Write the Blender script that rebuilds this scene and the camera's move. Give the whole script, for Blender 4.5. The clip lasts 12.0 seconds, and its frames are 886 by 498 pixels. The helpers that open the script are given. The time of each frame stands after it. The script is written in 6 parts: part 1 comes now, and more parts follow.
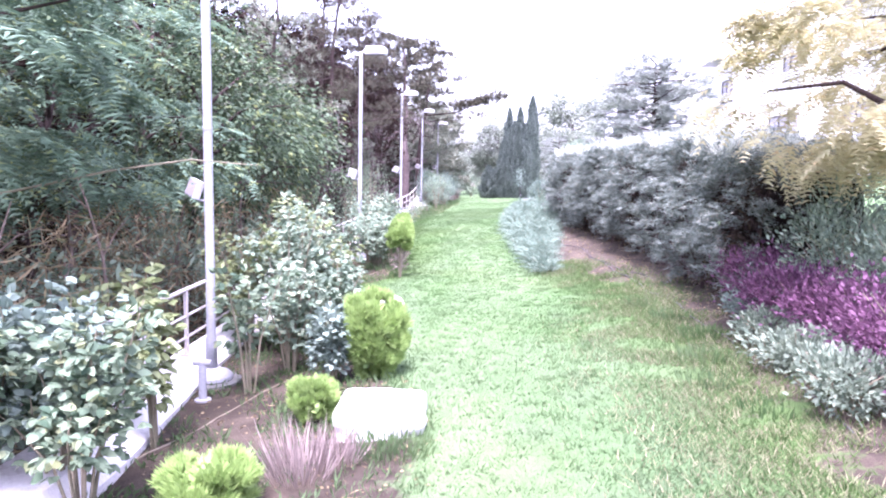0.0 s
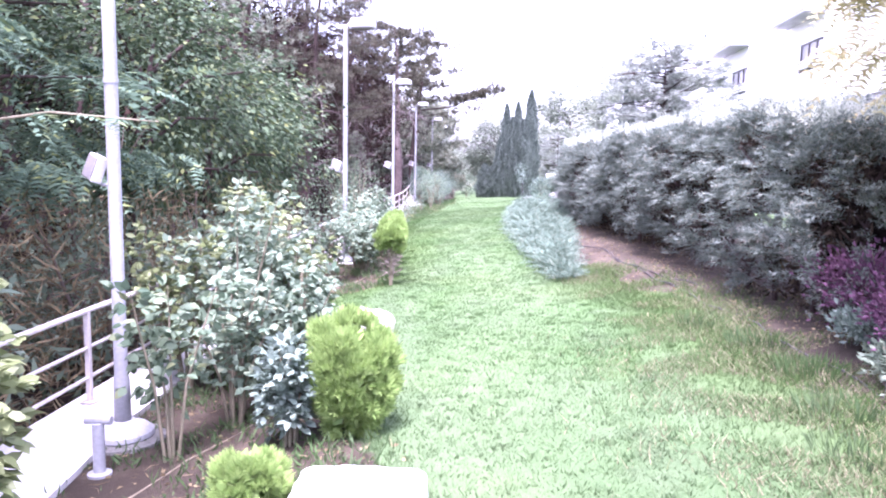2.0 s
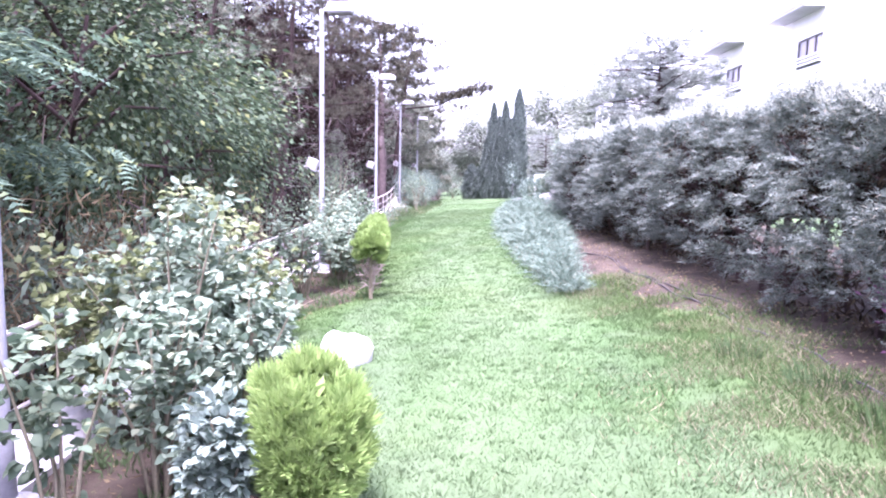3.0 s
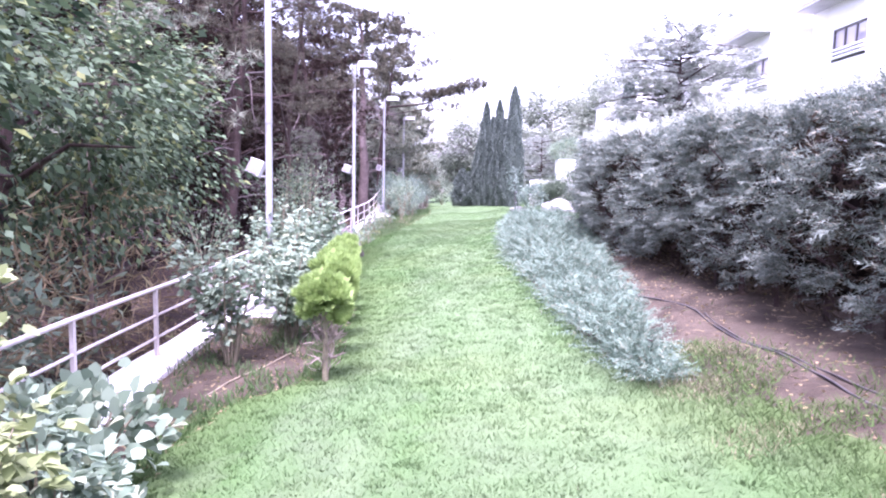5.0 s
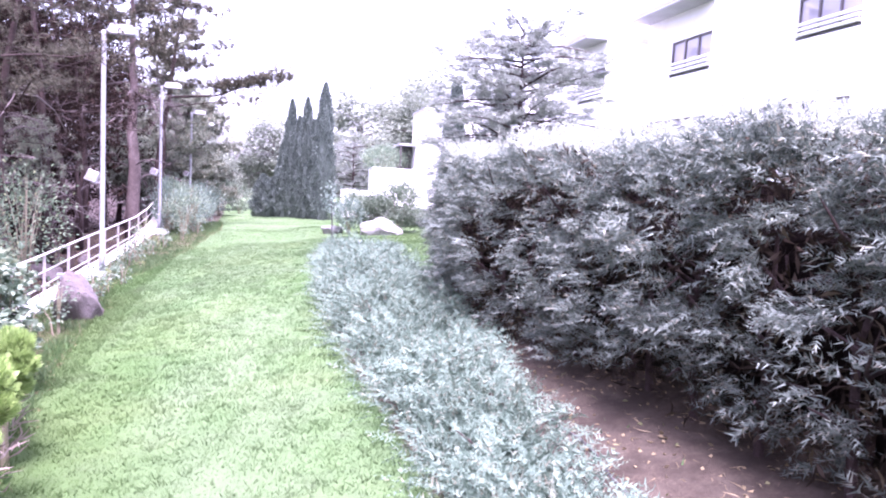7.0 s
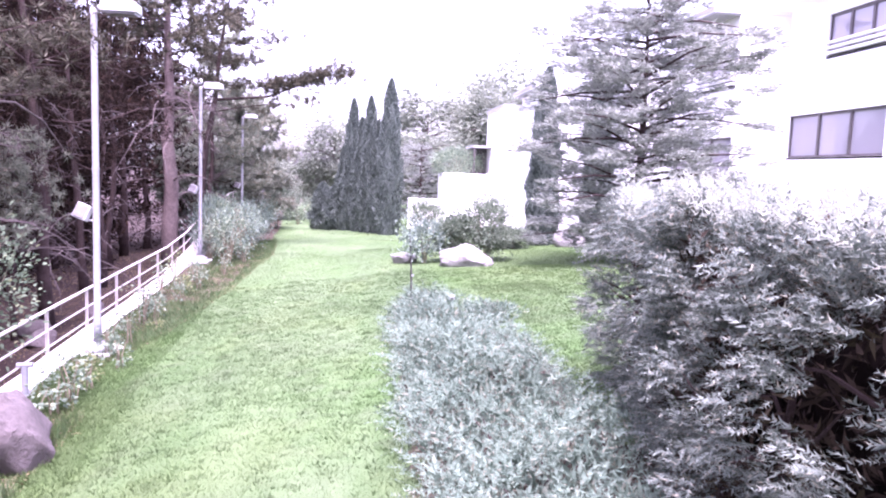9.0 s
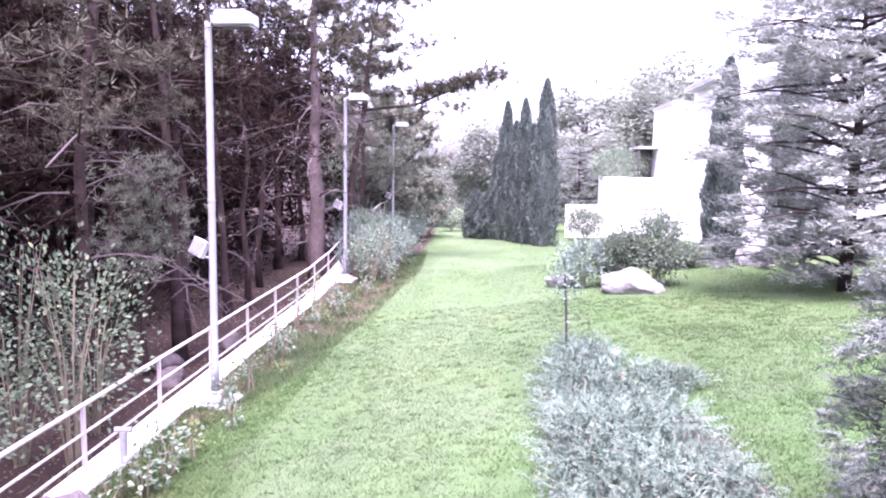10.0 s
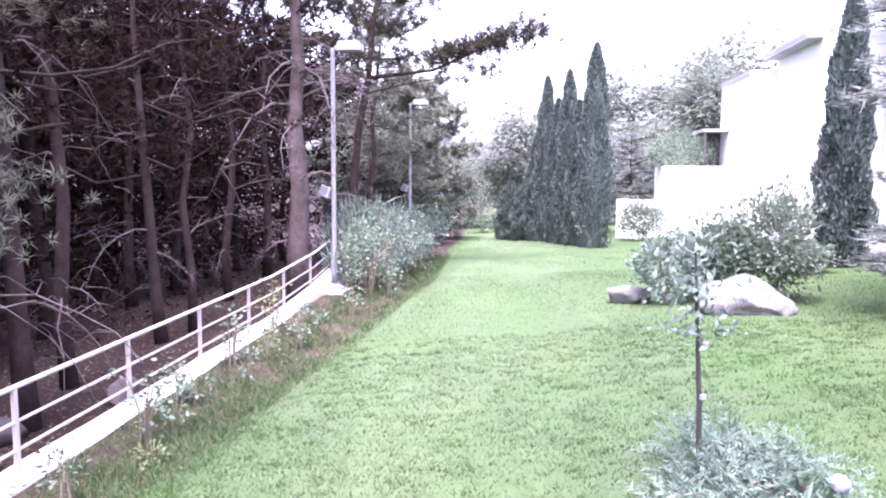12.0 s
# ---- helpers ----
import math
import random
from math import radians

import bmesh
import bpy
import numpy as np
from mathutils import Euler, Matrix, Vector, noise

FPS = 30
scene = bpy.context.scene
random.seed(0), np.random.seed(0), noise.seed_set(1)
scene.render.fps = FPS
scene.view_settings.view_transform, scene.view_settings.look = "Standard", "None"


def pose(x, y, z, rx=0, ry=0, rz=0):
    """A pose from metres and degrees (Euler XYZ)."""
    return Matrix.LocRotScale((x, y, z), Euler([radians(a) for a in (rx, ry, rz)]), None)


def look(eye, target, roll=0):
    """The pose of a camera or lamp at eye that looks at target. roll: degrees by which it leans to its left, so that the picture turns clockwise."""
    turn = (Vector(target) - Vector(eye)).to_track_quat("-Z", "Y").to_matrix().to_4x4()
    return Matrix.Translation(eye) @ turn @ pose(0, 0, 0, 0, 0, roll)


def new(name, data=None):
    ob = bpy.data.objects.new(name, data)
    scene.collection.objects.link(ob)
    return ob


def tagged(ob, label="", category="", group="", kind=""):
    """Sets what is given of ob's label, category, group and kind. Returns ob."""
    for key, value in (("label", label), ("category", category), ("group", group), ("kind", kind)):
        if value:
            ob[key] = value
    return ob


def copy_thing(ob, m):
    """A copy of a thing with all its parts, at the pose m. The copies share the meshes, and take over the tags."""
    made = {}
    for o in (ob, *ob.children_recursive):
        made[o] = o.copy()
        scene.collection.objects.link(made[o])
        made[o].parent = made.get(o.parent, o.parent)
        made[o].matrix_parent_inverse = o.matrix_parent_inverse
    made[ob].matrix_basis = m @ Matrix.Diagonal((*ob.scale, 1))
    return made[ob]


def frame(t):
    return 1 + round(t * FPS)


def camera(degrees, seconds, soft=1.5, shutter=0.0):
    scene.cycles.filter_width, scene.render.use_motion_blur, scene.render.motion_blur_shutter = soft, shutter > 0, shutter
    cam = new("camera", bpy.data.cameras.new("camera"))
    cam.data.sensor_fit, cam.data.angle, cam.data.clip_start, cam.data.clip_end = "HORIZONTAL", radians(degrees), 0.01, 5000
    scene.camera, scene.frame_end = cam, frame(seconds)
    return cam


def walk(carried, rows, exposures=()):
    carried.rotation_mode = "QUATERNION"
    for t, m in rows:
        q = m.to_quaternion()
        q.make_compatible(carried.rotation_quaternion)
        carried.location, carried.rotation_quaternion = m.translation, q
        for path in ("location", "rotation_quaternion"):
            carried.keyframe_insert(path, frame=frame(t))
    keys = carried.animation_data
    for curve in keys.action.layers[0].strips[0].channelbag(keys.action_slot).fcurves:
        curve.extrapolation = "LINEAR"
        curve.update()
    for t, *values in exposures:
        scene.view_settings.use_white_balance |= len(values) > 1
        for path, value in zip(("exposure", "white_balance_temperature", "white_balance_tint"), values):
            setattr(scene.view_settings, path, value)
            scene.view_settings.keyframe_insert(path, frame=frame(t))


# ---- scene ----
cam = camera(62.9, 12.0, 2.0)
PATH = [
    (0, (5.514, -26.509, 2.962), (5.294, -24.537, 2.715), 1.3),
    (0.5, (5.461, -25.923, 2.939), (5.237, -23.952, 2.687), 1.4),
    (1, (5.367, -25.291, 2.839), (5.136, -23.32, 2.59), 1.2),
    (1.5, (5.28, -24.69, 2.761), (5.05, -22.719, 2.515), 1.1),
    (2, (5.14, -24.009, 2.658), (4.937, -22.035, 2.416), 1.1),
    (2.5, (5.053, -23.327, 2.588), (4.879, -21.349, 2.348), 1.2),
    (4.5, (4.595, -19.281, 2.626), (4.44, -17.301, 2.398), 1.1),
    (5, (4.488, -18.134, 2.555), (4.36, -16.15, 2.331), 1.2),
    (5.5, (4.397, -16.94, 2.408), (4.654, -14.967, 2.199), 2.5),
    (6, (4.328, -15.599, 2.457), (4.729, -13.65, 2.259), 3.0),
    (6.5, (4.351, -14.094, 2.656), (4.756, -12.145, 2.464), 3.2),
    (8.5, (4.277, -8.431, 3.172), (4.678, -6.483, 2.963), 2.8),
    (9, (4.271, -7.196, 3.317), (4.512, -5.222, 3.107), 2.2),
    (9.5, (4.367, -6.074, 3.55), (4.191, -4.095, 3.326), 1.1),
    (10, (4.47, -4.986, 3.706), (4.278, -3.008, 3.481), 0.9),
    (10.5, (4.565, -3.978, 3.588), (4.34, -2.003, 3.365), 0.7),
    (11, (4.611, -2.773, 3.398), (4.311, -0.809, 3.176), 0.4),
    (11.5, (4.508, -1.166, 3.223), (4.205, 0.798, 3.0), 0.7),
    (12, (4.274, 0.762, 2.938), (3.982, 2.729, 2.728), 0.4),
]
EXPOSURE = [(0, 3.33, 5600, 42), (2.5, 3.25, 5590, 45), (4.7, 3.1, 5580, 48), (6.5, 3.2, 5610, 51), (9, 3.03, 5800, 56), (10.5, 2.97, 5790, 50), (12, 2.88, 5700, 45)]
walk(cam, [(t, look(eye, target, roll)) for t, eye, target, roll in PATH], EXPOSURE)

# ---- sky and sun ----
SUN_UP, SUN_TURN = 70, 186
world = bpy.data.worlds.new("sky")
scene.world = world
world.use_nodes = True
wn = world.node_tree
sky = wn.nodes.new("ShaderNodeTexSky")
sky.sky_type, sky.sun_disc = "NISHITA", False
sky.sun_elevation, sky.sun_rotation = radians(SUN_UP), radians(SUN_TURN)
sky.air_density, sky.dust_density, sky.ozone_density = 1.0, 4.0, 0.7
haze = wn.nodes.new("ShaderNodeHueSaturation")
haze.inputs["Saturation"].default_value = 0.45
wn.links.new(sky.outputs[0], haze.inputs["Color"])
wn.links.new(haze.outputs[0], wn.nodes["Background"].inputs[0])
wn.nodes["Background"].inputs[1].default_value = 0.125
sun_data = bpy.data.lights.new("sun", "SUN")
sun_data.energy, sun_data.angle, sun_data.color = 1.9, radians(24), (1.0, 0.96, 0.91)
sun = new("sun", sun_data)
sun.matrix_world = look((0, 0, 50), (-math.sin(radians(SUN_TURN)) * 40, -math.cos(radians(SUN_TURN)) * 40, 50 - 40 * math.tan(radians(SUN_UP))))

PI = math.pi


# ---- materials ----
def material(name, rough=0.6, metal=0.0, spec=0.5):
    m = bpy.data.materials.new(name)
    m.use_nodes = True
    b = m.node_tree.nodes["Principled BSDF"]
    b.inputs["Roughness"].default_value, b.inputs["Metallic"].default_value = rough, metal
    b.inputs["Specular IOR Level"].default_value = spec
    return m, m.node_tree, b


def node(nt, kind, **values):
    n = nt.nodes.new(kind)
    for key, value in values.items():
        n.inputs[key.replace("_", " ")].default_value = value
    return n


def ramp(nt, source, stops):
    r = nt.nodes.new("ShaderNodeValToRGB")
    nt.links.new(source, r.inputs[0])
    e = r.color_ramp.elements
    while len(e) < len(stops):
        e.new(0.5)
    for k, (at, col) in enumerate(stops):
        e[k].position, e[k].color = at, (*col, 1)
    return r.outputs[0]


def mixed(nt, fac, a, b, blend="MIX"):
    m = nt.nodes.new("ShaderNodeMix")
    m.data_type, m.blend_type = "RGBA", blend
    for sock, v in ((m.inputs[0], fac), (m.inputs[6], a), (m.inputs[7], b)):
        if isinstance(v, bpy.types.NodeSocket):
            nt.links.new(v, sock)
        else:
            sock.default_value = v if isinstance(v, float) else (*v, 1)
    return m.outputs[2]


def place(nt):
    g = nt.nodes.new("ShaderNodeNewGeometry")
    return g


def bump(nt, b, height, strength, distance):
    n = nt.nodes.new("ShaderNodeBump")
    n.inputs["Strength"].default_value, n.inputs["Distance"].default_value = strength, distance
    nt.links.new(height, n.inputs["Height"])
    nt.links.new(n.outputs[0], b.inputs["Normal"])


def noise_at(nt, scale, detail=4.0, rough=0.6):
    g = place(nt)
    n = node(nt, "ShaderNodeTexNoise", Scale=scale, Detail=detail, Roughness=rough)
    nt.links.new(g.outputs["Position"], n.inputs["Vector"])
    return n.outputs[0]


def surface(name, a, b, scale, rough=0.7, metal=0.0, fine=40.0, strength=0.3, distance=0.01, stain=None, spec=0.5):
    """A surface with broad tone a to b, fine grain, and stains of a third colour."""
    m, nt, p = material(name, rough, metal, spec)
    col = ramp(nt, noise_at(nt, scale), [(0.35, a), (0.65, b)])
    grain = noise_at(nt, fine, 6.0, 0.7)
    col = mixed(nt, 0.35, col, ramp(nt, grain, [(0.3, tuple(0.6 * c for c in a)), (0.7, tuple(min(1, 1.25 * c) for c in b))]))
    if stain:
        col = mixed(nt, ramp(nt, noise_at(nt, scale * 2.3, 6.0, 0.75), [(0.55, (0, 0, 0)), (0.72, (0.8, 0.8, 0.8))]), col, stain)
    nt.links.new(col, p.inputs["Base Color"])
    bump(nt, p, grain, strength, distance)
    return m


def leafy(name, dark, light, glow=0.3, rough=0.5, patch=1.2, odd=None, spec=0.5):
    """Leaves: each one of its own tone, broad patches, light shining through."""
    m, nt, p = material(name, rough, 0.0, spec)
    g = place(nt)
    col = ramp(nt, g.outputs["Random Per Island"], [(0.0, dark), (0.85, light)] + ([(0.97, odd)] if odd else []))
    wide = noise_at(nt, patch, 3.0)
    col = mixed(nt, ramp(nt, wide, [(0.35, (0, 0, 0)), (0.7, (0.45, 0.45, 0.45))]), col, light)
    nt.links.new(col, p.inputs["Base Color"])
    t = nt.nodes.new("ShaderNodeBsdfTranslucent")
    nt.links.new(col, t.inputs[0])
    mix = nt.nodes.new("ShaderNodeMixShader")
    mix.inputs[0].default_value = glow
    nt.links.new(p.outputs[0], mix.inputs[1])
    nt.links.new(t.outputs[0], mix.inputs[2])
    nt.links.new(mix.outputs[0], nt.nodes["Material Output"].inputs[0])
    return m




def streaked(nt, across, along, detail=4.0):
    """Noise drawn out along the lawn."""
    g = place(nt)
    m = nt.nodes.new("ShaderNodeMapping")
    m.inputs["Scale"].default_value = (across, along, 1.0)
    nt.links.new(g.outputs["Position"], m.inputs["Vector"])
    n = node(nt, "ShaderNodeTexNoise", Scale=1.0, Detail=detail, Roughness=0.55)
    nt.links.new(m.outputs[0], n.inputs["Vector"])
    return n.outputs[0]


def turf_tone(nt, col):
    """Straw, fresh and dull patches of a worn lawn, the same in the blades and in the ground beneath."""
    def fac(source, lo, hi, top):
        return ramp(nt, source, [(lo, (0, 0, 0)), (hi, (top, top, top))])
    col = mixed(nt, fac(streaked(nt, 0.8, 0.16), 0.5, 0.66, 0.6), col, (0.128, 0.18, 0.094))
    col = mixed(nt, fac(streaked(nt, 0.55, 0.2, 5.0), 0.48, 0.64, 0.65), col, (0.062, 0.125, 0.036))
    col = mixed(nt, fac(noise_at(nt, 1.7, 5.0, 0.65), 0.5, 0.66, 0.6), col, (0.085, 0.118, 0.062))
    col = mixed(nt, fac(noise_at(nt, 0.5, 4.0, 0.6), 0.52, 0.66, 0.45), col, (0.106, 0.15, 0.058))
    col = mixed(nt, fac(noise_at(nt, 5.5, 5.0, 0.7), 0.52, 0.68, 0.4), col, (0.056, 0.1, 0.04))
    worn = nt.nodes.new("ShaderNodeAttribute")
    worn.attribute_name = "worn"
    patchy = nt.nodes.new("ShaderNodeMath")
    patchy.operation = "MULTIPLY"
    nt.links.new(worn.outputs["Fac"], patchy.inputs[0])
    nt.links.new(ramp(nt, streaked(nt, 1.1, 0.5), [(0.3, (0.35, 0.35, 0.35)), (0.65, (1, 1, 1))]), patchy.inputs[1])
    col = mixed(nt, patchy.outputs[0], col, (0.117, 0.17, 0.082))
    # darker green before the hedge, along the beds and on the right
    dark_turf = nt.nodes.new("ShaderNodeAttribute")
    dark_turf.attribute_name = "dark_turf"
    return mixed(nt, dark_turf.outputs["Fac"], col, (0.068, 0.112, 0.032))


def grass_material(name, dark, light, odd, glow=0.36):
    m, nt, p = material(name, 0.8, 0.0, 0.15)
    g = place(nt)
    col = turf_tone(nt, ramp(nt, g.outputs["Random Per Island"], [(0.0, dark), (0.82, light), (0.96, odd)]))
    nt.links.new(col, p.inputs["Base Color"])
    t = nt.nodes.new("ShaderNodeBsdfTranslucent")
    nt.links.new(col, t.inputs[0])
    mix = nt.nodes.new("ShaderNodeMixShader")
    mix.inputs[0].default_value = glow
    nt.links.new(p.outputs[0], mix.inputs[1])
    nt.links.new(t.outputs[0], mix.inputs[2])
    nt.links.new(mix.outputs[0], nt.nodes["Material Output"].inputs[0])
    return m


M_grass = grass_material("grass_blades", (0.062, 0.107, 0.041), (0.082, 0.135, 0.056), (0.098, 0.142, 0.062))
M_straw = leafy("straw_grass", (0.1, 0.105, 0.055), (0.235, 0.22, 0.135), 0.3, 0.75, 1.6, (0.12, 0.15, 0.06), 0.2)
M_hedge = leafy("hedge_leaf", (0.03, 0.045, 0.037), (0.205, 0.246, 0.208), 0.34, 0.6, 0.9, (0.25, 0.235, 0.17), 0.25)
# young growth, paled further to put glare on the hedge's top
M_shoot = leafy("young_shoot_glare", (0.28, 0.32, 0.25), (0.52, 0.55, 0.46), 0.5, 0.6, 0.9, None, 0.25)
M_juniper = leafy("juniper_leaf", (0.055, 0.095, 0.068), (0.165, 0.232, 0.172), 0.2, 0.65, 1.3, (0.21, 0.2, 0.14), 0.25)
M_rose = leafy("rose_leaf", (0.08, 0.13, 0.082), (0.25, 0.32, 0.23), 0.36, 0.6, 1.0, (0.32, 0.35, 0.22), 0.22)
M_bluegreen = leafy("blue_green_leaf", (0.085, 0.135, 0.106), (0.24, 0.305, 0.25), 0.32, 0.55, 1.0, None, 0.2)
M_broad = leafy("broad_green_leaf", (0.05, 0.09, 0.054), (0.185, 0.245, 0.158), 0.36, 0.6, 1.0, (0.3, 0.33, 0.17), 0.22)
M_young = leafy("young_leaf", (0.13, 0.17, 0.065), (0.25, 0.29, 0.14), 0.4, 0.45, 1.0, None, 0.3)
M_robinia = leafy("robinia_leaf", (0.036, 0.068, 0.045), (0.145, 0.22, 0.145), 0.32, 0.6, 0.45, (0.22, 0.25, 0.08), 0.22)
# needles far darker than real ones: the wood's shade is in the colour
M_shade_needle = leafy("shade_dark_pine_needle", (0.010, 0.0068, 0.006), (0.023, 0.015, 0.012), 0.05, 0.85, 0.5, (0.045, 0.028, 0.02), 0.06)
# paled needles: haze is mixed into the colour
M_pine_hazed = leafy("hazed_pine_needle", (0.1, 0.115, 0.085), (0.23, 0.25, 0.19), 0.3, 0.78, 0.4, (0.2, 0.17, 0.12), 0.12)
M_pine_mid = leafy("grey_pine_needle", (0.034, 0.034, 0.024), (0.092, 0.088, 0.064), 0.15, 0.78, 0.5, (0.09, 0.07, 0.045), 0.1)
M_darkleaf = leafy("dark_broad_leaf", (0.011, 0.024, 0.013), (0.086, 0.13, 0.07), 0.28, 0.6, 0.5, (0.15, 0.17, 0.058), 0.2)
M_cypress = leafy("cypress_leaf", (0.042, 0.062, 0.054), (0.15, 0.182, 0.16), 0.22, 0.75, 0.8, None, 0.1)
M_thuja = leafy("thuja_leaf", (0.15, 0.25, 0.065), (0.3, 0.41, 0.135), 0.4, 0.55, 2.0, None, 0.3)
M_cedar = leafy("cedar_needle", (0.12, 0.142, 0.125), (0.3, 0.325, 0.285), 0.36, 0.6, 0.6, None, 0.3)
M_gold = leafy("yellowing_leaf", (0.34, 0.32, 0.17), (0.5, 0.475, 0.29), 0.55, 0.65, 0.5, (0.4, 0.32, 0.17), 0.2)
M_purple = leafy("barberry_leaf", (0.045, 0.018, 0.04), (0.165, 0.078, 0.132), 0.34, 0.5, 1.5, None, 0.2)
M_shrub = leafy("shrub_leaf", (0.075, 0.112, 0.076), (0.215, 0.265, 0.19), 0.34, 0.6, 1.2, None, 0.25)
# leaves of the distant trees, lightened to carry the haze
M_hazed_leaf = leafy("hazed_far_leaf", (0.13, 0.155, 0.118), (0.21, 0.24, 0.185), 0.45, 0.75, 0.12, None, 0.15)
M_dry = leafy("dry_stalk", (0.1, 0.075, 0.065), (0.3, 0.24, 0.215), 0.2, 0.7, 2.0)
# brown dead sprays, darkened to put shade into the hedge's gaps
M_shade_leaf = leafy("shaded_dead_spray", (0.016, 0.012, 0.009), (0.06, 0.045, 0.033), 0.15, 0.85, 1.0, (0.09, 0.075, 0.045), 0.1)
M_brush = leafy("dry_brush", (0.12, 0.094, 0.052), (0.28, 0.222, 0.13), 0.25, 0.75, 1.0, (0.12, 0.15, 0.06), 0.2)
M_bark = surface("pine_bark", (0.028, 0.02, 0.019), (0.072, 0.051, 0.048), 3.0, 0.92, 0, 28.0, 0.9, 0.03, (0.026, 0.019, 0.017), 0.1)
M_pinkbark = surface("pale_pine_bark", (0.075, 0.056, 0.055), (0.175, 0.135, 0.13), 2.5, 0.92, 0, 14.0, 1.0, 0.06, (0.06, 0.045, 0.042), 0.12)
M_twig = surface("dead_twig", (0.07, 0.058, 0.057), (0.155, 0.128, 0.124), 4.0, 0.88, 0, 60.0, 0.4, 0.004, None, 0.12)
M_sapling = surface("sapling_bark", (0.085, 0.062, 0.05), (0.19, 0.145, 0.12), 5.0, 0.85, 0, 50.0, 0.5, 0.006)
# near black: the hedge's inner shade is in this colour
M_shade_core = surface("shade_dark_core", (0.008, 0.006, 0.006), (0.026, 0.019, 0.018), 6.0, 0.98, 0, 45.0, 1.0, 0.05, None, 0.02)
M_stem = surface("rose_stem", (0.12, 0.12, 0.07), (0.24, 0.2, 0.14), 6.0, 0.7, 0, 60.0, 0.4, 0.004)
M_paint = surface("pale_painted_steel", (0.23, 0.235, 0.255), (0.31, 0.315, 0.335), 2.5, 0.5, 0.0, 30.0, 0.15, 0.002, (0.22, 0.215, 0.215), 0.35)
M_rail = surface("cream_painted_rail", (0.5, 0.45, 0.43), (0.62, 0.57, 0.55), 4.0, 0.55, 0.0, 60.0, 0.2, 0.002, (0.32, 0.24, 0.2))
M_lamp = surface("lamp_housing", (0.42, 0.42, 0.43), (0.52, 0.52, 0.53), 4.0, 0.5, 0.0, 50.0, 0.1, 0.002)
M_diffuser = surface("lamp_glass", (0.16, 0.15, 0.16), (0.24, 0.23, 0.24), 5.0, 0.2, 0.0, 60.0, 0.05, 0.001)
M_kerb = surface("whitewashed_concrete", (0.6, 0.58, 0.575), (0.76, 0.74, 0.73), 1.4, 0.88, 0, 35.0, 0.4, 0.006, (0.3, 0.27, 0.24))
M_block = surface("pale_cut_stone", (0.5, 0.48, 0.49), (0.64, 0.62, 0.63), 2.5, 0.8, 0, 45.0, 0.4, 0.006, (0.38, 0.36, 0.36))
M_rock = surface("weathered_rock", (0.14, 0.137, 0.132), (0.25, 0.246, 0.236), 1.7, 0.9, 0, 14.0, 1.0, 0.06, (0.08, 0.072, 0.065))
M_redrock = surface("red_rock", (0.085, 0.07, 0.07), (0.165, 0.138, 0.138), 2.0, 0.9, 0, 16.0, 1.0, 0.05, (0.06, 0.046, 0.04))
M_wall = surface("white_render", (0.78, 0.77, 0.77), (0.84, 0.83, 0.83), 0.5, 0.9, 0, 60.0, 0.25, 0.004, (0.72, 0.7, 0.69))
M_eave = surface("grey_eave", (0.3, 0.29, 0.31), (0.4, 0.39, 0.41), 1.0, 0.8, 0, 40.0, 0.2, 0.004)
M_frame = surface("dark_window_frame", (0.06, 0.05, 0.05), (0.1, 0.085, 0.085), 4.0, 0.5, 0, 40.0, 0.1, 0.002)
M_hose = surface("black_pipe", (0.025, 0.022, 0.022), (0.05, 0.045, 0.045), 5.0, 0.5, 0, 60.0, 0.2, 0.002)
M_cream = surface("cream_hose", (0.13, 0.108, 0.075), (0.21, 0.175, 0.125), 5.0, 0.5, 0, 60.0, 0.2, 0.002)
M_glass, _, p_ = material("window_glass", 0.06, 0.0, 0.6)
p_.inputs["Base Color"].default_value = (0.3, 0.285, 0.32, 1)


